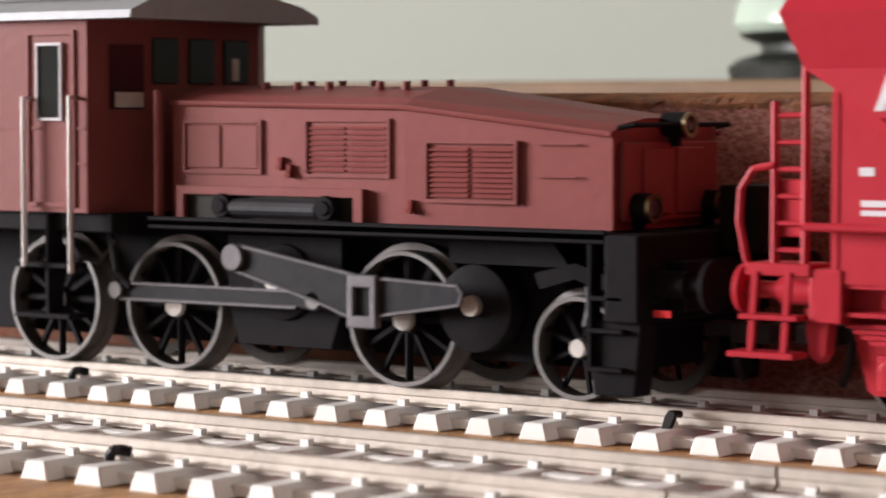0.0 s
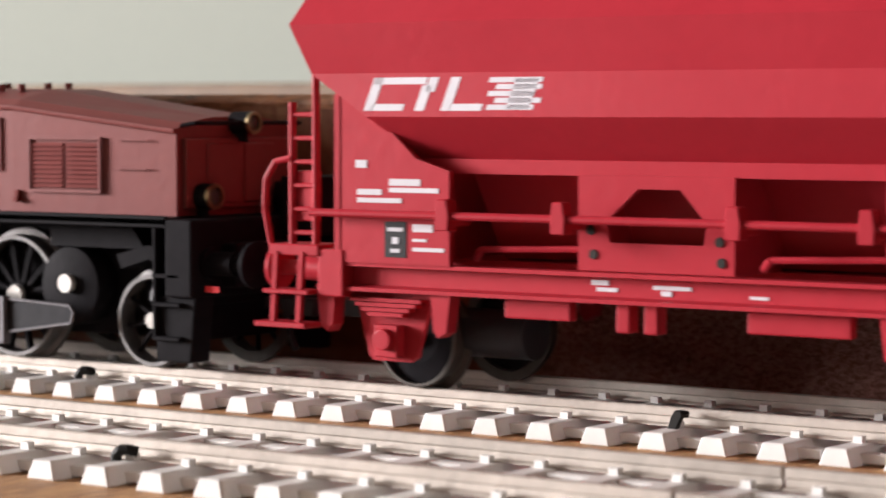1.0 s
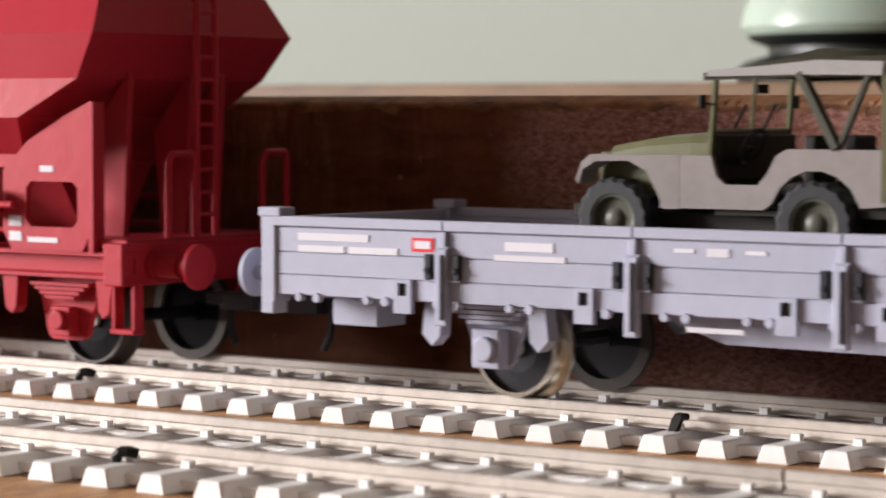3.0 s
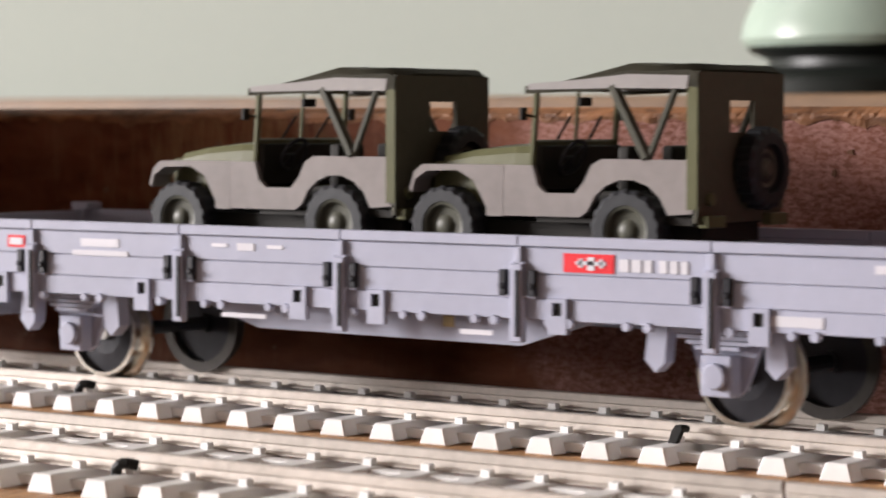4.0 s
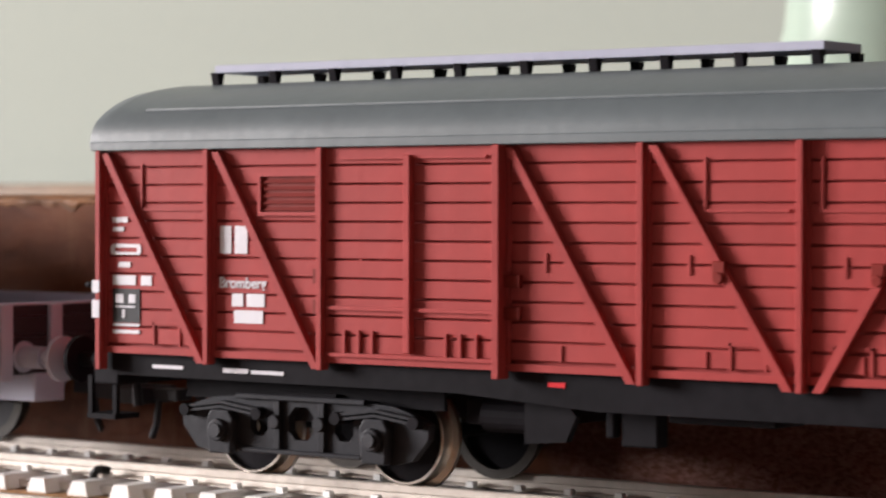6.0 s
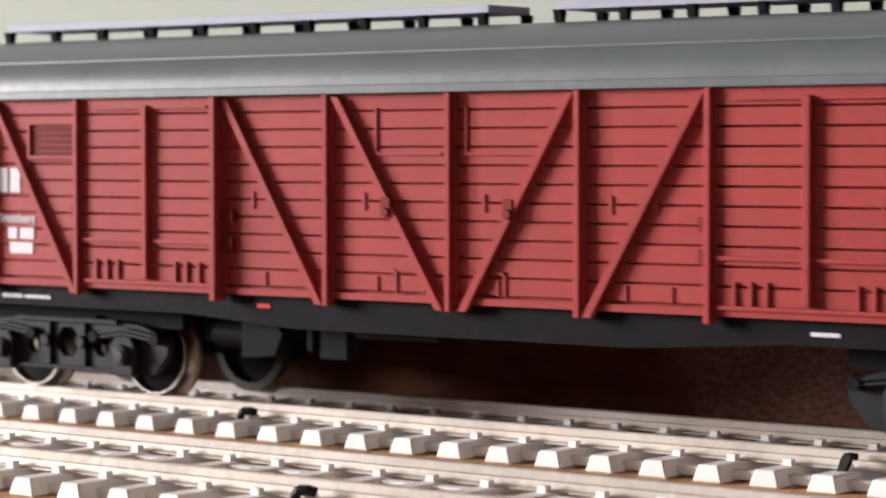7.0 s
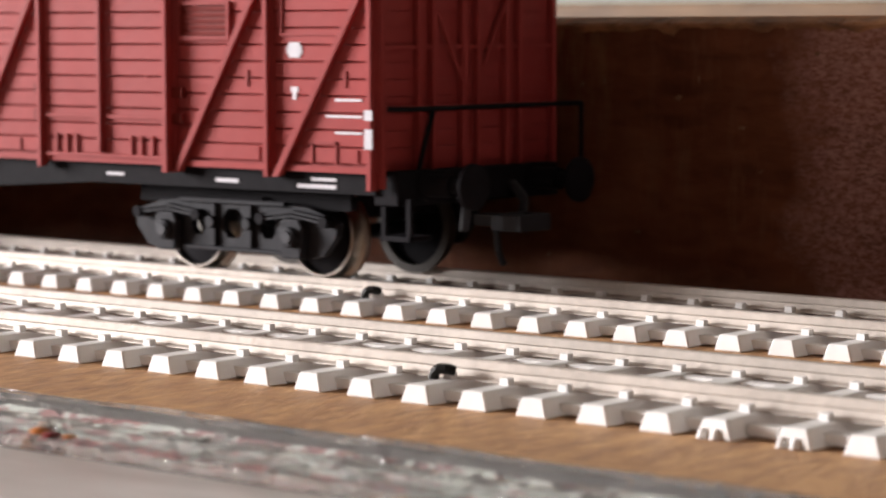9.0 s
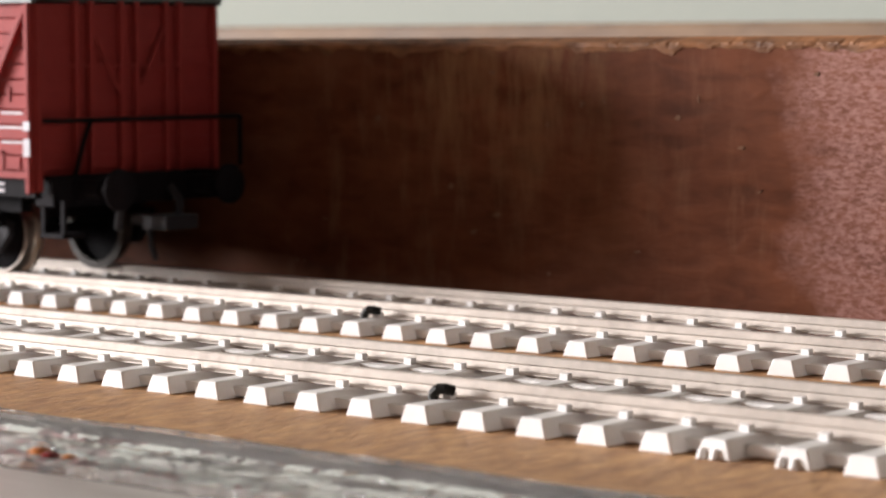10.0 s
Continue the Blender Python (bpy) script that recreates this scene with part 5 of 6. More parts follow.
    for y in (-3, 3):
        tube(bm, (49.4, y, 27.8), (49.4, y + 2.4, 30.2), 0.16, 5)
    part("wiper", bm, DARK_AND_SHADE, screen)
    bm = bmesh.new()
    box(bm, 50.6, 51.0, -1.1, 1.1, 31.3, 32.2)
    part("mirror", bm, DARK_AND_SHADE, screen)
    for y in (-9.4, 9.4):
        bm = bmesh.new()
        box(bm, 49.3, 49.7, y - 0.5, y + 0.5, 29.8, 31.1)
        tube(bm, (49.6, y * .85, 30.2), (49.5, y, 30.4), 0.15, 5)
        part("side_mirror", bm, DARK_AND_SHADE, v, bevel=0.15)
    # canvas hood
    bm = bmesh.new()
    line = [(49.2, 33.4), (52.5, 33.7), (56.5, 34.5), (61.6, 35.6), (64.5, 35.3), (68.6, 35.5), (69.6, 34.8)]
    rows = []
    for i, (u, z) in enumerate(line):
        sag = 0.25 * math.sin(i * 2.1)
        e = (33.1, 33.2, 33.3, 33.5, 33.6, 33.7, 33.6)[i]
        rows.append([bm.verts.new((u, y, q)) for y, q in ((-8.6, e - 0.6), (-8.65, e + 0.6 * (z - e)), (-7.9, z - 0.1), (-4, z + sag * .4), (0, z + sag), (4, z + sag * .4), (7.9, z - 0.1), (8.65, e + 0.6 * (z - e)), (8.6, e - 0.6))])
    for a, b in zip(rows, rows[1:]):
        for i in range(8):
            bm.faces.new((a[i], a[i + 1], b[i + 1], b[i]))
    bmesh.ops.solidify(bm, geom=bm.faces[:], thickness=0.35)
    hood = part("canvas_hood", bm, CANVAS, v, "olive canvas hood, sagging between its bows", smooth=True)
    bm = bmesh.new()
    for s in (-1, 1):
        lo, hi = sorted((s * 8.7, s * 8.35))
        prism(bm, [(49.6, 32.9), (60, 33.0), (68.4, 32.9), (68.6, 34.2), (61.6, 34.4), (56, 33.9), (49.6, 33.5)], lo, hi)
    part("hood_valance", bm, HOODGREY, hood, "paler side strip of the hood")
    bm = bmesh.new()
    curtain = [(-8.5, 20.8), (8.5, 20.8), (8.5, 34.6), (-8.5, 34.6)]
    hole = [(-2.4, 28.6), (2.4, 28.6), (2.4, 31.8), (-2.4, 31.8)]
    a = [bm.verts.new((69.2, y, z)) for y, z in curtain]
    b = [bm.verts.new((69.2, y, z)) for y, z in hole]
    c = [bm.verts.new((69.7, y, z)) for y, z in curtain]
    d = [bm.verts.new((69.7, y, z)) for y, z in hole]
    for i in range(4):
        j = (i + 1) % 4
        bm.faces.new((a[i], a[j], b[j], b[i]))
        bm.faces.new((c[i], d[i], d[j], c[j]))
        bm.faces.new((a[i], c[i], c[j], a[j]))
        bm.faces.new((b[i], b[j], d[j], d[i]))
    part("rear_curtain", bm, CANVAS, hood, "dark canvas rear curtain with an open window")
    bm = bmesh.new()
    for s in (-1, 1):
        box(bm, 68.4, 69.6, min(s * 8.6, s * 8.2), max(s * 8.6, s * 8.2), 21, 34)
    part("corner_flap", bm, OLIVE, hood)
    bm = bmesh.new()
    for s in (-1, 1):
        tube(bm, (59.6, s * 8.2, 33.2), (63.6, s * 8.2, 26.0), 0.65, 6)
        tube(bm, (67.0, s * 8.2, 33.2), (63.8, s * 8.2, 26.0), 0.42, 6)
    part("hood_bow", bm, RIMGREY, v, "thin olive bows that carry the hood")
    # spare wheel and tail
    bm = bmesh.new()
    lathe(bm, [(69.8, 2.0), (69.8, 3.5), (70.1, 4.0), (71.7, 4.0), (72.0, 3.5), (72.0, 2.5), (71.3, 2.4)], 72, "x", (0, 2.1, 25.0), 0.2)
    spare = part("spare_wheel", bm, RUBBER, v, "black spare wheel on the tail")
    bm = bmesh.new()
    lathe(bm, [(69.9, 2.0), (71.4, 1.95), (71.2, 1.2), (71.7, 0.7)], 20, "x", (0, 2.1, 25.0))
    part("spare_rim", bm, RIMGREY, spare, smooth=True)
    bm = bmesh.new()
    box(bm, 69.0, 69.6, -8.4, 8.4, 19.6, 26)
    part("tailgate", bm, CANVAS, v, bevel=0.15)
    bm = bmesh.new()
    box(bm, 69.4, 70.6, -8, -4.5, 19.2, 20.4)
    box(bm, 69.4, 70.6, 4.5, 8, 19.2, 20.4)
    for y in (-6.5, 6.8):
        tube(bm, (69.5, y, 22), (70.2, y, 22), 0.7, 10)
    part("rear_bumperette", bm, OLIVE, v, bevel=0.15)
    RIDERS.append((v, 52 + du, 0, 0))


off_road_car(0, "olive drab off-road car with canvas hood, parked on the wagon")
off_road_car(37.2, "olive drab off-road car with its spare wheel in view")


# ---- the red covered wagon ----
def bogie(v, u):
    """Two pressed side frames with three windows each, axle boxes, springs, bolster and wheel sets."""
    for s in (-1, 1):
        lo, hi = sorted((s * 13.0, s * 11.9))
        bm = bmesh.new()
        for a, b, c, d, z0, z1 in ((-3.0, 3.0, -1.7, 1.7, 4.5, 8.1), (3.0, 8.6, 4.7, 7.2, 4.7, 7.7), (-8.6, -3.0, -7.2, -4.7, 4.7, 7.7)):
            m, h = (c + d) / 2, (d - c) / 2
            mid, q = (z0 + z1) / 2, (z1 - z0) / 2
            hole = [(u + m - h, z0 + q * .5), (u + m - h * .5, z0), (u + m + h * .5, z0), (u + m + h, z0 + q * .5), (u + m + h, z1 - q * .5), (u + m + h * .5, z1), (u + m - h * .5, z1), (u + m - h, z1 - q * .5)]
            rim = [(u + a, 3.6), (u + a + .5, 3.0), (u + b - .5, 3.0), (u + b, 3.6), (u + b, 8.7), (u + b - .5, 9.2), (u + a + .5, 9.2), (u + a, 8.7)]
            frame_with_hole(bm, rim, hole, lo, hi)
        for k in (-1, 1):
            prism(bm, [(u + k * 8.6, 3.0), (u + k * 8.6, 9.0), (u + k * 12.6, 8.7), (u + k * 15.0, 8.0), (u + k * 17.2, 7.0), (u + k * 17.0, 5.4), (u + k * 15.0, 3.1), (u + k * 12.8, 2.6), (u + k * 10.0, 2.7)], lo, hi)
        sf = part("bogie_frame", bm, BOGIE, v, "charcoal pressed bogie side frame with three windows", bevel=0.12)
        bm = bmesh.new()
        lo, hi = sorted((s * 13.0, s * 13.5))
        box(bm, u - 9, u + 9, lo, hi, 8.7, 9.3)
        box(bm, u - 8.5, u + 8.5, lo, hi, 2.9, 3.4)
        part("frame_flange", bm, BOGIE, sf, bevel=0.1)
        bm = bmesh.new()
        for q in (-3.1, 3.1):
            box(bm, u + q - 0.45, u + q + 0.45, lo, hi, 3.4, 8.7)
            tube(bm, (u + q, s * 13.4, 6.4), (u + q, s * 14.1, 6.4), 0.8, 10)
        part("frame_rib", bm, BOGIE, sf, bevel=0.1)
        for q in (-10.7, 10.7):
            bm = bmesh.new()
            prism(bm, [(u + q - 1.6, 2.6), (u + q + 1.6, 2.6), (u + q + 1.9, 6.4), (u + q + 1.3, 7.4), (u + q - 1.3, 7.4), (u + q - 1.9, 6.4)], min(s * 13, s * 14.2), max(s * 13, s * 14.2))
            tube(bm, (u + q, s * 13, 5.2), (u + q, s * 14.8, 5.2), 1.25, 14)
            ab = part("axle_box", bm, BOGIE, sf, bevel=0.2)
            bm = bmesh.new()
            tube(bm, (u + q, s * 14.7, 5.2), (u + q, s * 15.05, 5.2), 0.75, 10)
            part("axle_cap", bm, GREY, ab)
            for z in (7.5, 8.0):
                bm = bmesh.new()
                prism(bm, [(u + q - 5.4, z - 0.6), (u + q, z + 0.1), (u + q + 5.4, z - 0.6), (u + q + 5.4, z - 0.3), (u + q, z + 0.4), (u + q - 5.4, z - 0.3)], min(s * 13, s * 14.0), max(s * 13, s * 14.0))
                part("spring", bm, BOGIE, sf)
            for k in (-5.2, 5.2):
                bm = bmesh.new()
                tube(bm, (u + q + k, s * 13.0, 7.2), (u + q + k, s * 14.2, 7.2), 0.7, 10)
                part("spring_pin", bm, BLACK, sf)
    bm = bmesh.new()
    box(bm, u - 4, u + 4, -12, 12, 6.5, 9.6)
    box(bm, u - 15, u + 15, -8, 8, 7.2, 9.8)
    part("bolster", bm, BLACK, v)
    # black plates added to paint the shade over the wheel tops
    for s in (-1, 1):
        bm = bmesh.new()
        lo, hi = sorted((s * 11.4, s * 10.8))
        box(bm, u - 18, u + 18, lo, hi, 8.4, 11.6)
        part("brake_rigging", bm, BLACK, v)
    for q in (-10.7, 10.7):
        wheelset(v, u + q, 5.2, DARKSTEEL, BLACK, 0, face=9.7, rim=0.94)


def covered_wagon():
    u0, u1, c = 155.8, 335.0, 245.4
    v = root("covered_wagon", c, "oxide-red planked covered wagon with silver-grey roof", "wagon", "train")
    W, zb, zt = 16.2, 13.3, 35.9
    bm = bmesh.new()
    box(bm, u0 + 0.3, u1 - 0.3, -W + 0.55, W - 0.55, zb, zt)
    part("body_core", bm, BOXRED, v)
    cols = [u0 + 0.4, 172.3, 188.2, 211.3, 227.9, 245.2, 262.1, 277.9, 301.6, 318.2, u1 - 0.4]
    n = 11
    step = (zt - zb - 0.9) / n
    shared = {}
    for s in (-1, 1):
        for a, b in zip(cols, cols[1:]):
            isdoor = (a, b) in ((188.2, 211.3), (277.9, 301.6))
            for i in range(n):
                z0 = zb + 0.9 + i * step
                key = (s, a, isdoor)
                if key not in shared:
                    bm = bmesh.new()
                    lo, hi = sorted((s * (W + (0.28 if isdoor else 0.0)), s * (W - 0.7)))
                    box(bm, a, b, lo, hi, 0.2, step)
                    bmesh.ops.bevel(bm, geom=bm.edges[:], offset=0.07, segments=1, affect="EDGES")
                    shared[key] = mesh_of("plank", bm, BOXRED, (c, 0, 0))
                p = new("plank", shared[key])
                p.parent = v
                p.location = (0, 0, z0 * 0.001)
        for k, u in enumerate(cols):
            w, d = (0.75, 1.05) if u not in (211.3, 301.6) else (0.9, 1.6)
            bm = bmesh.new()
            lo, hi = sorted((s * (W + d), s * (W - 0.3)))
            box(bm, u - w / 2, u + w / 2, lo, hi, 12.5 if 0 < k < 10 else 11.4, zt)
            lo, hi = sorted((s * (W + 0.3), s * (W - 0.3)))
            box(bm, u - w, u + w, lo, hi, zb, zt)
            part("post", bm, BOXRED, v, bevel=0.08)
        for a, b in ((157.1, 171.4), (173.5, 187.6), (212.4, 226.8), (229.2, 243.9), (261.0, 247.0), (277.0, 263.2), (317.0, 302.8), (334.0, 319.6)):
            bm = bmesh.new()
            lo, hi = sorted((s * (W + 0.85), s * (W - 0.1)))
            h = 0.5
            prism(bm, [(a - h, 35.6), (a + h, 35.6), (b + h, 12.6), (b - h, 12.6)], lo, hi)
            part("diagonal_brace", bm, BOXRED, v, bevel=0.08)
        for u in (199.8, 289.2):
            bm = bmesh.new()
            lo, hi = sorted((s * (W + 1.1), s * (W + 0.1)))
            box(bm, u - 0.45, u + 0.45, lo, hi, 14.6, 35.0)
            part("door_stile", bm, BOXRED, v, bevel=0.1)
        for a, b in ((188.7, 211.0), (278.3, 301.2)):
            bm = bmesh.new()
            lo, hi = sorted((s * (W + 0.6), s * (W + 0.1)))
            for z in (14.0, 18.9):
                box(bm, a, b, lo, hi, z, z + 0.4)
            box(bm, a + 2, b - 1.5, lo, hi, 34.6, 34.9)
            part("door_rail", bm, BOXRED, v)
            irons = [(q - 0.2, q + 0.2, 14.4, 16.8) for q in (a + 2.5, a + 4.4, a + 6.2, b - 6.6, b - 4.8, b - 2.8)]
            for z in (18.4, 21.6):
                irons += [(a - 1.6, a - 0.2, z, z + 1.5), (b + 0.8, b + 2.6, z, z + 1.3)]
            for k, (q0, q1, z0, z1) in enumerate(irons):
                bm = bmesh.new()
                box(bm, q0, q1, lo, hi, z0, z1)
                part("door_fitting", bm, BOXRED if k < 6 else VENTRED, v, "" if k < 6 else "small dark red door iron")
        for a, b in ((179.6, 187.4), (303.2, 311.4)):
            bm = bmesh.new()
            lo, hi = sorted((s * (W + 0.45), s * (W - 0.2)))
            frame_with_hole(bm, [(a - .3, 28.7), (b + .3, 28.7), (b + .3, 33.3), (a - .3, 33.3)], [(a + .1, 29.1), (b - .1, 29.1), (b - .1, 32.9), (a + .1, 32.9)], lo, hi)
            vent = part("vent_frame", bm, BOXRED, v)
            bm = bmesh.new()
            lo, hi = sorted((s * (W + 0.08), s * (W - 0.2)))
            box(bm, a + .1, b - .1, lo, hi, 29.1, 32.9)
            part("vent_back", bm, VENTRED, vent)
            for i in range(5):
                z = 29.25 + i * 0.74
                bm = bmesh.new()
                prism(bm, [(s * (W + 0.05), z), (s * (W + 0.3), z), (s * (W + 0.05), z + 0.45)], a + .1, b - .1, "x")
                part("slat", bm, VENTRED, vent)
        for a, b in ((161.5, 171.2), (234.0, 243.8), (246.5, 256.5), (319.5, 329.5)):
            bm = bmesh.new()
            lo, hi = sorted((s * (W + 0.22), s * (W - 0.2)))
            box(bm, a, b, lo, hi, 29.2, 29.5)
            box(bm, a + .5, a + .8, lo, hi, 29.5, 34.4)
            part("hatch_edge", bm, BOXRED, v)
        lo, hi = sorted((s * (W + 0.35), s * (W - 0.2)))
        lo, hi = sorted((s * (W + 0.18), s * (W - 0.2)))
        for u in (193.2, 216.4, 232.9, 249.5, 265.8, 271.4, 297.0, 314.4, 330.2):
            for q0, q1, z0, z1 in ((-0.2, 0.2, 23.2, 25.1), (1.6, 2.0, 14.4, 16.0)):
                bm = bmesh.new()
                box(bm, u + q0, u + q1, lo, hi, z0, z1)
                part("side_iron", bm, BOXRED, v)
        for u in (166, 239.5, 250.5, 327):
            bm = bmesh.new()
            box(bm, u - 2.2, u - 1.9, lo, hi, 14.3, 16.9)
            box(bm, u + 1.6, u + 1.9, lo, hi, 14.3, 16.9)
            box(bm, u - 2.2, u + 1.9, lo, hi, 16.6, 16.9)
            part("label_holder", bm, BOXRED, v)
        bm = bmesh.new()
        lo, hi = sorted((s * (W + 1.0), s * (W + 0.3)))
        for u in (236.6, 253.2):
            box(bm, u - 0.7, u + 0.7, lo, hi, 23.0, 24.6)
            tube(bm, (u, s * (W + 0.4), 23.0), (u, s * (W + 1.2), 23.0), 0.6, 8)
        part("rope_ring", bm, VENTRED, v, "dark rope ring holder", bevel=0.1)
        bm = bmesh.new()
        lo, hi = sorted((s * (W + 0.25), s * (W - 0.2)))
        box(bm, u0, u1, lo, hi, zb, zb + 0.75)
        part("bottom_rail", bm, BOXRED, v)
        bm = bmesh.new()
        lo, hi = sorted((s * 15.4, s * 14.6))
        prism(bm, [(u0 + 1, 10.8), (205, 10.7), (222, 9.6), (268, 9.6), (286, 10.7), (u1 - 1, 10.8), (u1 - 1, 13.3), (u0 + 1, 13.3)], lo, hi)
        part("sill", bm, BLACK, v)
    for u, way in ((u0, -1), (u1, 1)):
        a, b = sorted((u, u - way * 0.8))
        for i in range(n):
            z0 = zb + 0.9 + i * step
            bm = bmesh.new()
            box(bm, a, b, -W + 0.4, W - 0.4, z0 + 0.13, z0 + step)
            part("end_plank", bm, BOXRED, v)
        for y in (-W + 0.3, -9.4, -6.8, -1.4, 1.4, 6.8, 9.4, W - 0.3):
            bm = bmesh.new()
            a, b = sorted((u, u + way * 0.9))
            box(bm, a, b, y - 0.4, y + 0.4, 11.6, zt + (1.5 if abs(y) < 10 else 0))
            part("end_post", bm, BOXRED, v, bevel=0.1)
        for z in (20.6, 27.6):
            bm = bmesh.new()
            a, b = sorted((u, u + way * 0.6))
            box(bm, a, b, -W + 0.3, W - 0.3, z, z + 0.5)
            part("end_rail", bm, BOXRED, v)
        for q in (-1, 1):
            bm = bmesh.new()
            tube(bm, (u + way * 0.5, q * 1.6, 24.0), (u + way * 0.5, q * 6.6, 33), 0.3, 6)
            part("end_brace", bm, BOXRED, v)
        bm = bmesh.new()
        a, b = sorted((u - way * 1.5, u + way * 2.2))
        box(bm, a, b, -15.0, 15.0, 9.6, 13.6)
        part("head_stock", bm, BLACK, v, bevel=0.2)
        buffers(v, u + way * 2.2, way, BLACK, 11.9, 6.8, 2.7)
        coupling(v, u + way * 2.0, way, 7.4)
        bm = bmesh.new()
        wire(bm, [(u + way * 1.6, -W, 20.8), (u + way * 3.6, -W + 1.5, 20.8), (u + way * 3.6, W + 1.5, 20.8), (u + way * 3.6, W + 1.5, 14)], 0.3)
        wire(bm, [(u + way * 1.4, -10.5, 13.5), (u + way * 2.0, -9.6, 18.0), (u + way * 1.4, -7.8, 20.6)], 0.35)
        part("end_handrail", bm, BLACK, v)
        bm = bmesh.new()
        wire(bm, [(u + way * 2.4, -5.4, 11.5), (u + way * 4.6, -5.6, 9.6), (u + way * 4.2, -5.6, 6.4)], 0.6)
        wire(bm, [(u + way * 2.4, 5.4, 11.5), (u + way * 4.6, 5.2, 9.6), (u + way * 4.2, 5.2, 6.4)], 0.6)
        part("brake_hose", bm, GREY, v)
        bm = bmesh.new()
        a, b = sorted((u - way * 0.8, u + way * 3.6))
        box(bm, a, b, -14.8, -10.8, 5.6, 6.2)
        box(bm, a, a + 0.6, -14.6, -14.0, 5.8, 10.5)
        box(bm, b - 0.6, b, -14.6, -14.0, 5.8, 10.5)
        part("end_step", bm, BLACK, v)
    # roof
    bm = bmesh.new()
    prof = [(math.cos(a), math.sin(a)) for a in [math.pi * (1 - i / 28) for i in range(29)]]
    rings = []
    for u, k in [(u0 - 1.0, 0.90), (u0 - 0.5, 0.965), (u0 + 1.5, 1.0), (u1 - 1.5, 1.0), (u1 + 0.5, 0.965), (u1 + 1.0, 0.90)]:
        rings.append([bm.verts.new((u, 17.0 * x, 36.3 + (7.5 * k) * abs(z) ** 0.8)) for x, z in prof])
    for a, b in zip(rings, rings[1:]):
        for i in range(28):
            bm.faces.new((a[i], a[i + 1], b[i + 1], b[i]))
    bm.faces.new(rings[0])
    bm.faces.new(rings[-1][::-1])
    low = [(r[0], r[-1]) for r in rings]
    for (a, b), (d, e) in zip(low, low[1:]):
        bm.faces.new((a, d, e, b))
    roof = part("roof", bm, ROOFGREY, v, "silver-grey rounded roof", smooth=True)
    bm = bmesh.new()
    for s in (-1, 1):
        lo, hi = sorted((s * 17.15, s * 16.3))
        box(bm, u0 - 0.8, u1 + 0.8, lo, hi, 35.9, 36.9)
    part("eaves_strip", bm, ROOFGREY, roof, bevel=0.1)
    bm = bmesh.new()
    for s in (-1, 1):
        tube(bm, (u0 + 6, s * 15.0, 40.45), (u1 - 6, s * 15.0, 40.45), 0.2, 6)
    part("roof_seam", bm, ROOFGREY, roof)
    for a, b in ((162.5, 240.0), (250.5, 328.0)):
        bm = bmesh.new()
        box(bm, a - 0.6, b + 0.6, -3.9, 3.9, 45.0, 45.9)
        walkw = part("roof_walk", bm, FLATGREY, roof, "pale grey roof walkway boards", bevel=0.06)
        for i in range(10):
            u = a + (b - a) * i / 9
            bm = bmesh.new()
            for s in (-1, 1):
                prism(bm, [(s * 4.7, 45.0), (s * 3.4, 45.0), (s * 3.8, 43.0), (s * 4.2, 43.0)], u - 0.5, u + 0.5, "x")
            part("walk_support", bm, BLACK, walkw, "black walkway support")
    for u in (182.4, 308.6):
        bogie(v, u)
    for k, m in enumerate(((201.5, 211, -9, 9, 7.0, 9.8), (214, 216.6, -12.4, -11.2, 6.6, 10.4), (221, 222, -12.4, -11.2, 6.8, 10.2), (222.6, 226.8, -12, -10, 6.0, 10.2), (228, 240, -12, -6, 8.6, 10.2))):
        bm = bmesh.new()
        box(bm, *m)
        part("brake_cylinder_box" if k == 0 else "underframe_bracket", bm, BLACK, v, bevel=0.2)
    bm = bmesh.new()
    tube(bm, (204, -8.5, 8), (211.5, -8.5, 8), 1.7, 16)
    part("brake_cylinder", bm, BLACK, v)
    bm = bmesh.new()
    prism(bm, [(212, 5.8), (217, 6.2), (218.2, 8.8), (216.4, 11), (212, 11)], -13.5, -12.5)
    part("brake_lever_plate", bm, BLACK, v, bevel=0.2)
    # lettering and marks
    y = -W - 0.06
    bars(v, "white_mark", WHITE, [(173.7, 175.3, 24.6, 27.6), (175.8, 177.6, 24.6, 27.6)], y)
    bars(v, "white_mark", WHITE, [(175.4, 177.0, 18.9, 20.3), (177.5, 180.0, 18.9, 20.3), (175.7, 179.8, 17.1, 18.5)], y)
    bars(v, "white_mark", WHITE, [(157.7, 160.0, 27.9, 28.5), (157.7, 159.4, 26.9, 27.4), (157.6, 161.8, 25.1, 25.5), (157.6, 161.8, 24.3, 24.6), (157.4, 158.0, 24.4, 25.3), (161.4, 162.0, 24.4, 25.3), (158.6, 160.4, 22.9, 23.5), (157.7, 161.2, 20.9, 22.0), (162.0, 163.6, 20.9, 22.0), (157.7, 161.8, 15.5, 15.9), (157.7, 161.8, 16.3, 16.6)], y)
    bars(v, "black_board", PRINTBLACK, [(157.7, 161.8, 16.7, 20.5)], y)
    bars(v, "white_mark", WHITE, [(158.2, 159.4, 18.9, 19.9), (160.2, 161.2, 18.9, 19.9), (158.2, 161.2, 18.4, 18.6), (159.2, 159.6, 17.2, 18.2)], y - 0.06)
    bars(v, "white_mark", WHITE, [(321.3, 323.1, 26.6, 28.4), (321.0, 323.4, 27.0, 28.0), (321.6, 322.8, 22.6, 23.2), (321.9, 322.5, 21.7, 22.6), (328.6, 332.8, 21.6, 21.9), (327.2, 332.8, 19.7, 20.0), (328.6, 332.8, 17.8, 18.1)], y)
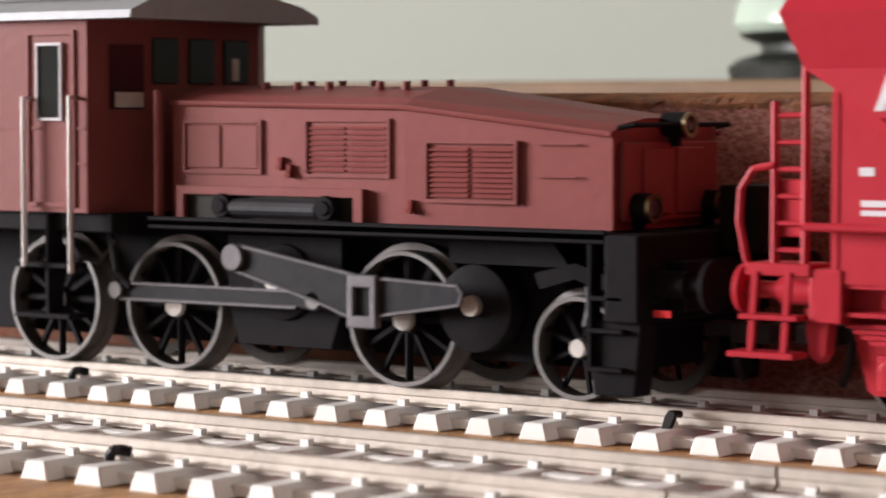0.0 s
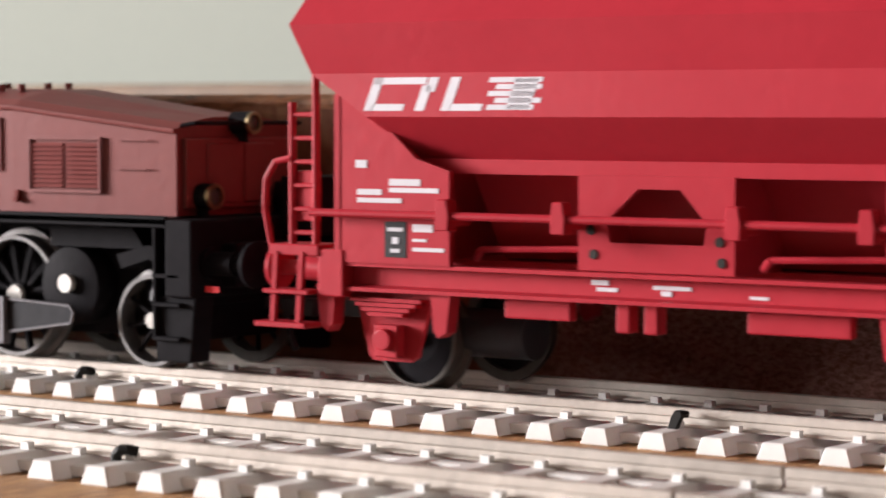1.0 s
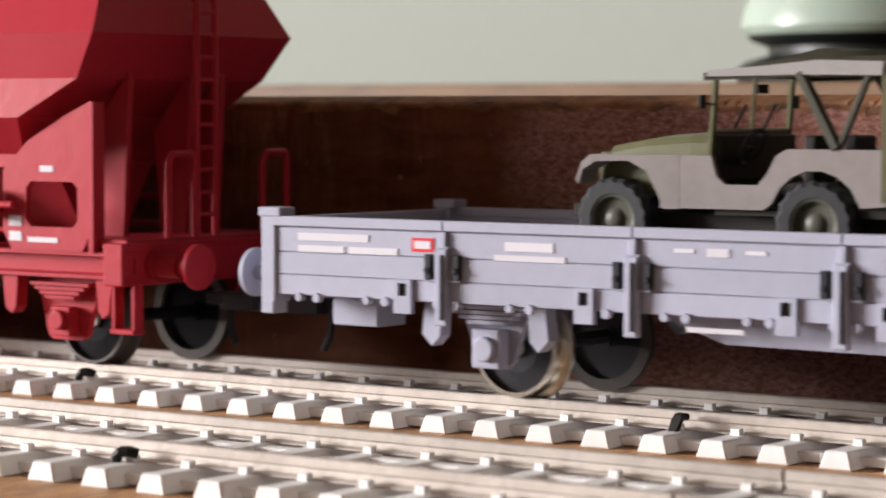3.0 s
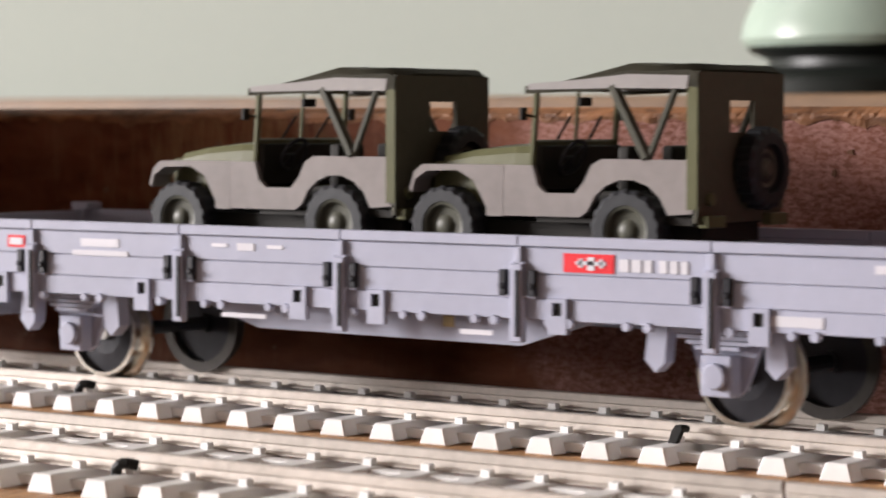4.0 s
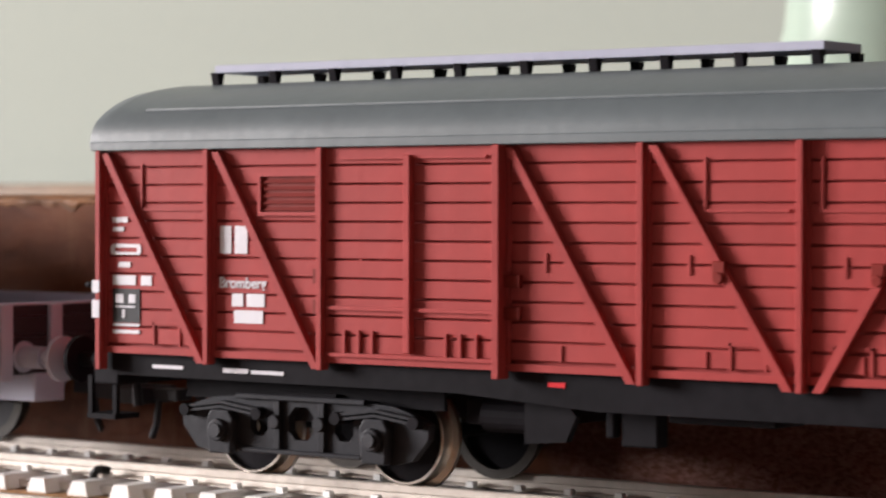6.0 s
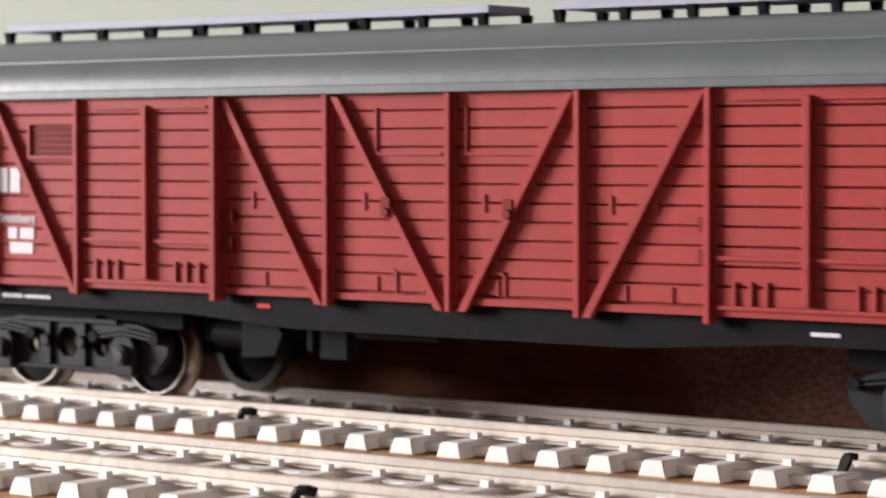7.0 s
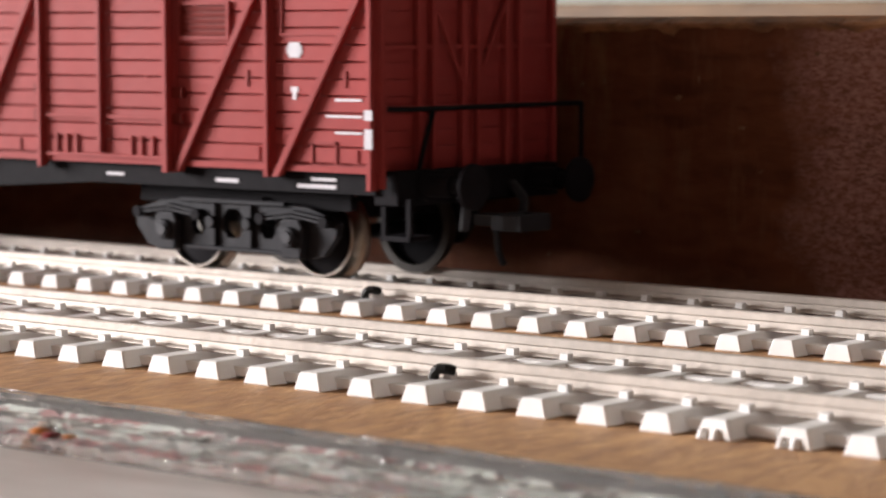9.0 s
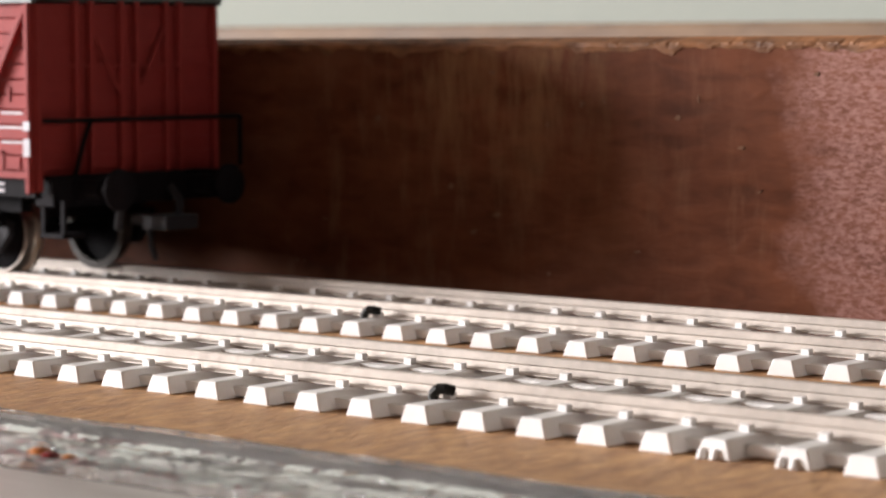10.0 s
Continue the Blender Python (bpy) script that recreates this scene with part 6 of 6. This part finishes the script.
    bars(v, "corner_mark", WHITE, [(334.1, 335.3, 19.5, 20.7), (334.1, 335.3, 16.2, 18.5), (155.5, 156.6, 20.0, 21.4), (155.5, 156.6, 17.2, 19.2)], -W - 1.12)
    bars(v, "white_mark", WHITE, [(163.0, 167.6, 11.7, 12.1), (173.4, 177.0, 11.6, 12.1), (177.4, 182.0, 11.6, 12.0), (288.8, 292.0, 11.7, 12.1), (308.2, 312.0, 11.5, 12.0), (324.0, 328.0, 12.2, 12.6), (321.8, 328.0, 11.3, 11.8)], -15.45)
    bars(v, "red_tab", LOGORED, [(216.2, 218.2, 11.8, 12.3)], -15.45)
    # the place name on the side
    f = bpy.data.curves.new("place_name", "FONT")
    f.body, f.size, f.extrude, f.offset, f.align_x = "Bromberg", 0.00165, 0.00003, 0.00003, "CENTER"
    f.materials.append(WHITE)
    t = new("place_name", f)
    t.parent = v
    t.matrix_basis = pose((176.9 - c) * .001, (y - 0.02) * .001, 0.0209, 90, 0, 0)
    RIDERS.append((v, c, 0, 0))


covered_wagon()


# ---- the motion of the train: it runs to the left at about 6 cm a second ----
STATIONS = [(0, 0), (0.5, -30.0), (1, -58.9), (1.5, -87.5), (2, -115.6), (2.2, -127.2), (3.3, -188.8), (3.5, -200.0), (4, -230.3), (4.5, -259.6), (5, -291.2), (5.5, -323.7), (6, -354.5), (7.3, -432.3), (7.5, -444.4), (8, -474.3), (8.5, -504.0), (9, -533.4), (9.5, -562.9), (10, -592.3)]


def gone(t):
    """How far the train has gone along x at t seconds, smoothly between the keys."""
    i = max(0, min(len(STATIONS) - 2, sum(k[0] <= t for k in STATIONS) - 1))
    (a, p), (b, q) = STATIONS[i], STATIONS[i + 1]
    slope = lambda j: (STATIONS[min(j + 1, len(STATIONS) - 1)][1] - STATIONS[max(j - 1, 0)][1]) / (STATIONS[min(j + 1, len(STATIONS) - 1)][0] - STATIONS[max(j - 1, 0)][0])
    h, s = b - a, (t - a) / (b - a)
    return p * (1 + 2 * s) * (1 - s) ** 2 + q * s * s * (3 - 2 * s) + h * slope(i) * s * (1 - s) ** 2 + h * slope(i + 1) * s * s * (s - 1)


def motions():
    times = [i / 10 for i in range(101)]
    for ob, u, y, z in RIDERS:
        walk(ob, [(t, pose((u + gone(t)) * .001, (AXIS + y) * .001, (RAIL_TOP + z) * .001)) for t in times])
    for ax, u, r in AXLES:
        walk(ax, [(t, pose(u * .001, SIDE_SHIFT * .001, r * .001, 0, math.degrees(gone(t) / r), 0)) for t in times])
    start = radians(160)
    for rod in (ROD, SLANT):
        walk(rod, [(t, pose(3.4 * (math.cos(start - gone(t) / 7.3) - math.cos(start)) * .001, 0, 3.4 * (math.sin(start - gone(t) / 7.3) - math.sin(start)) * .001)) for t in times])


motions()
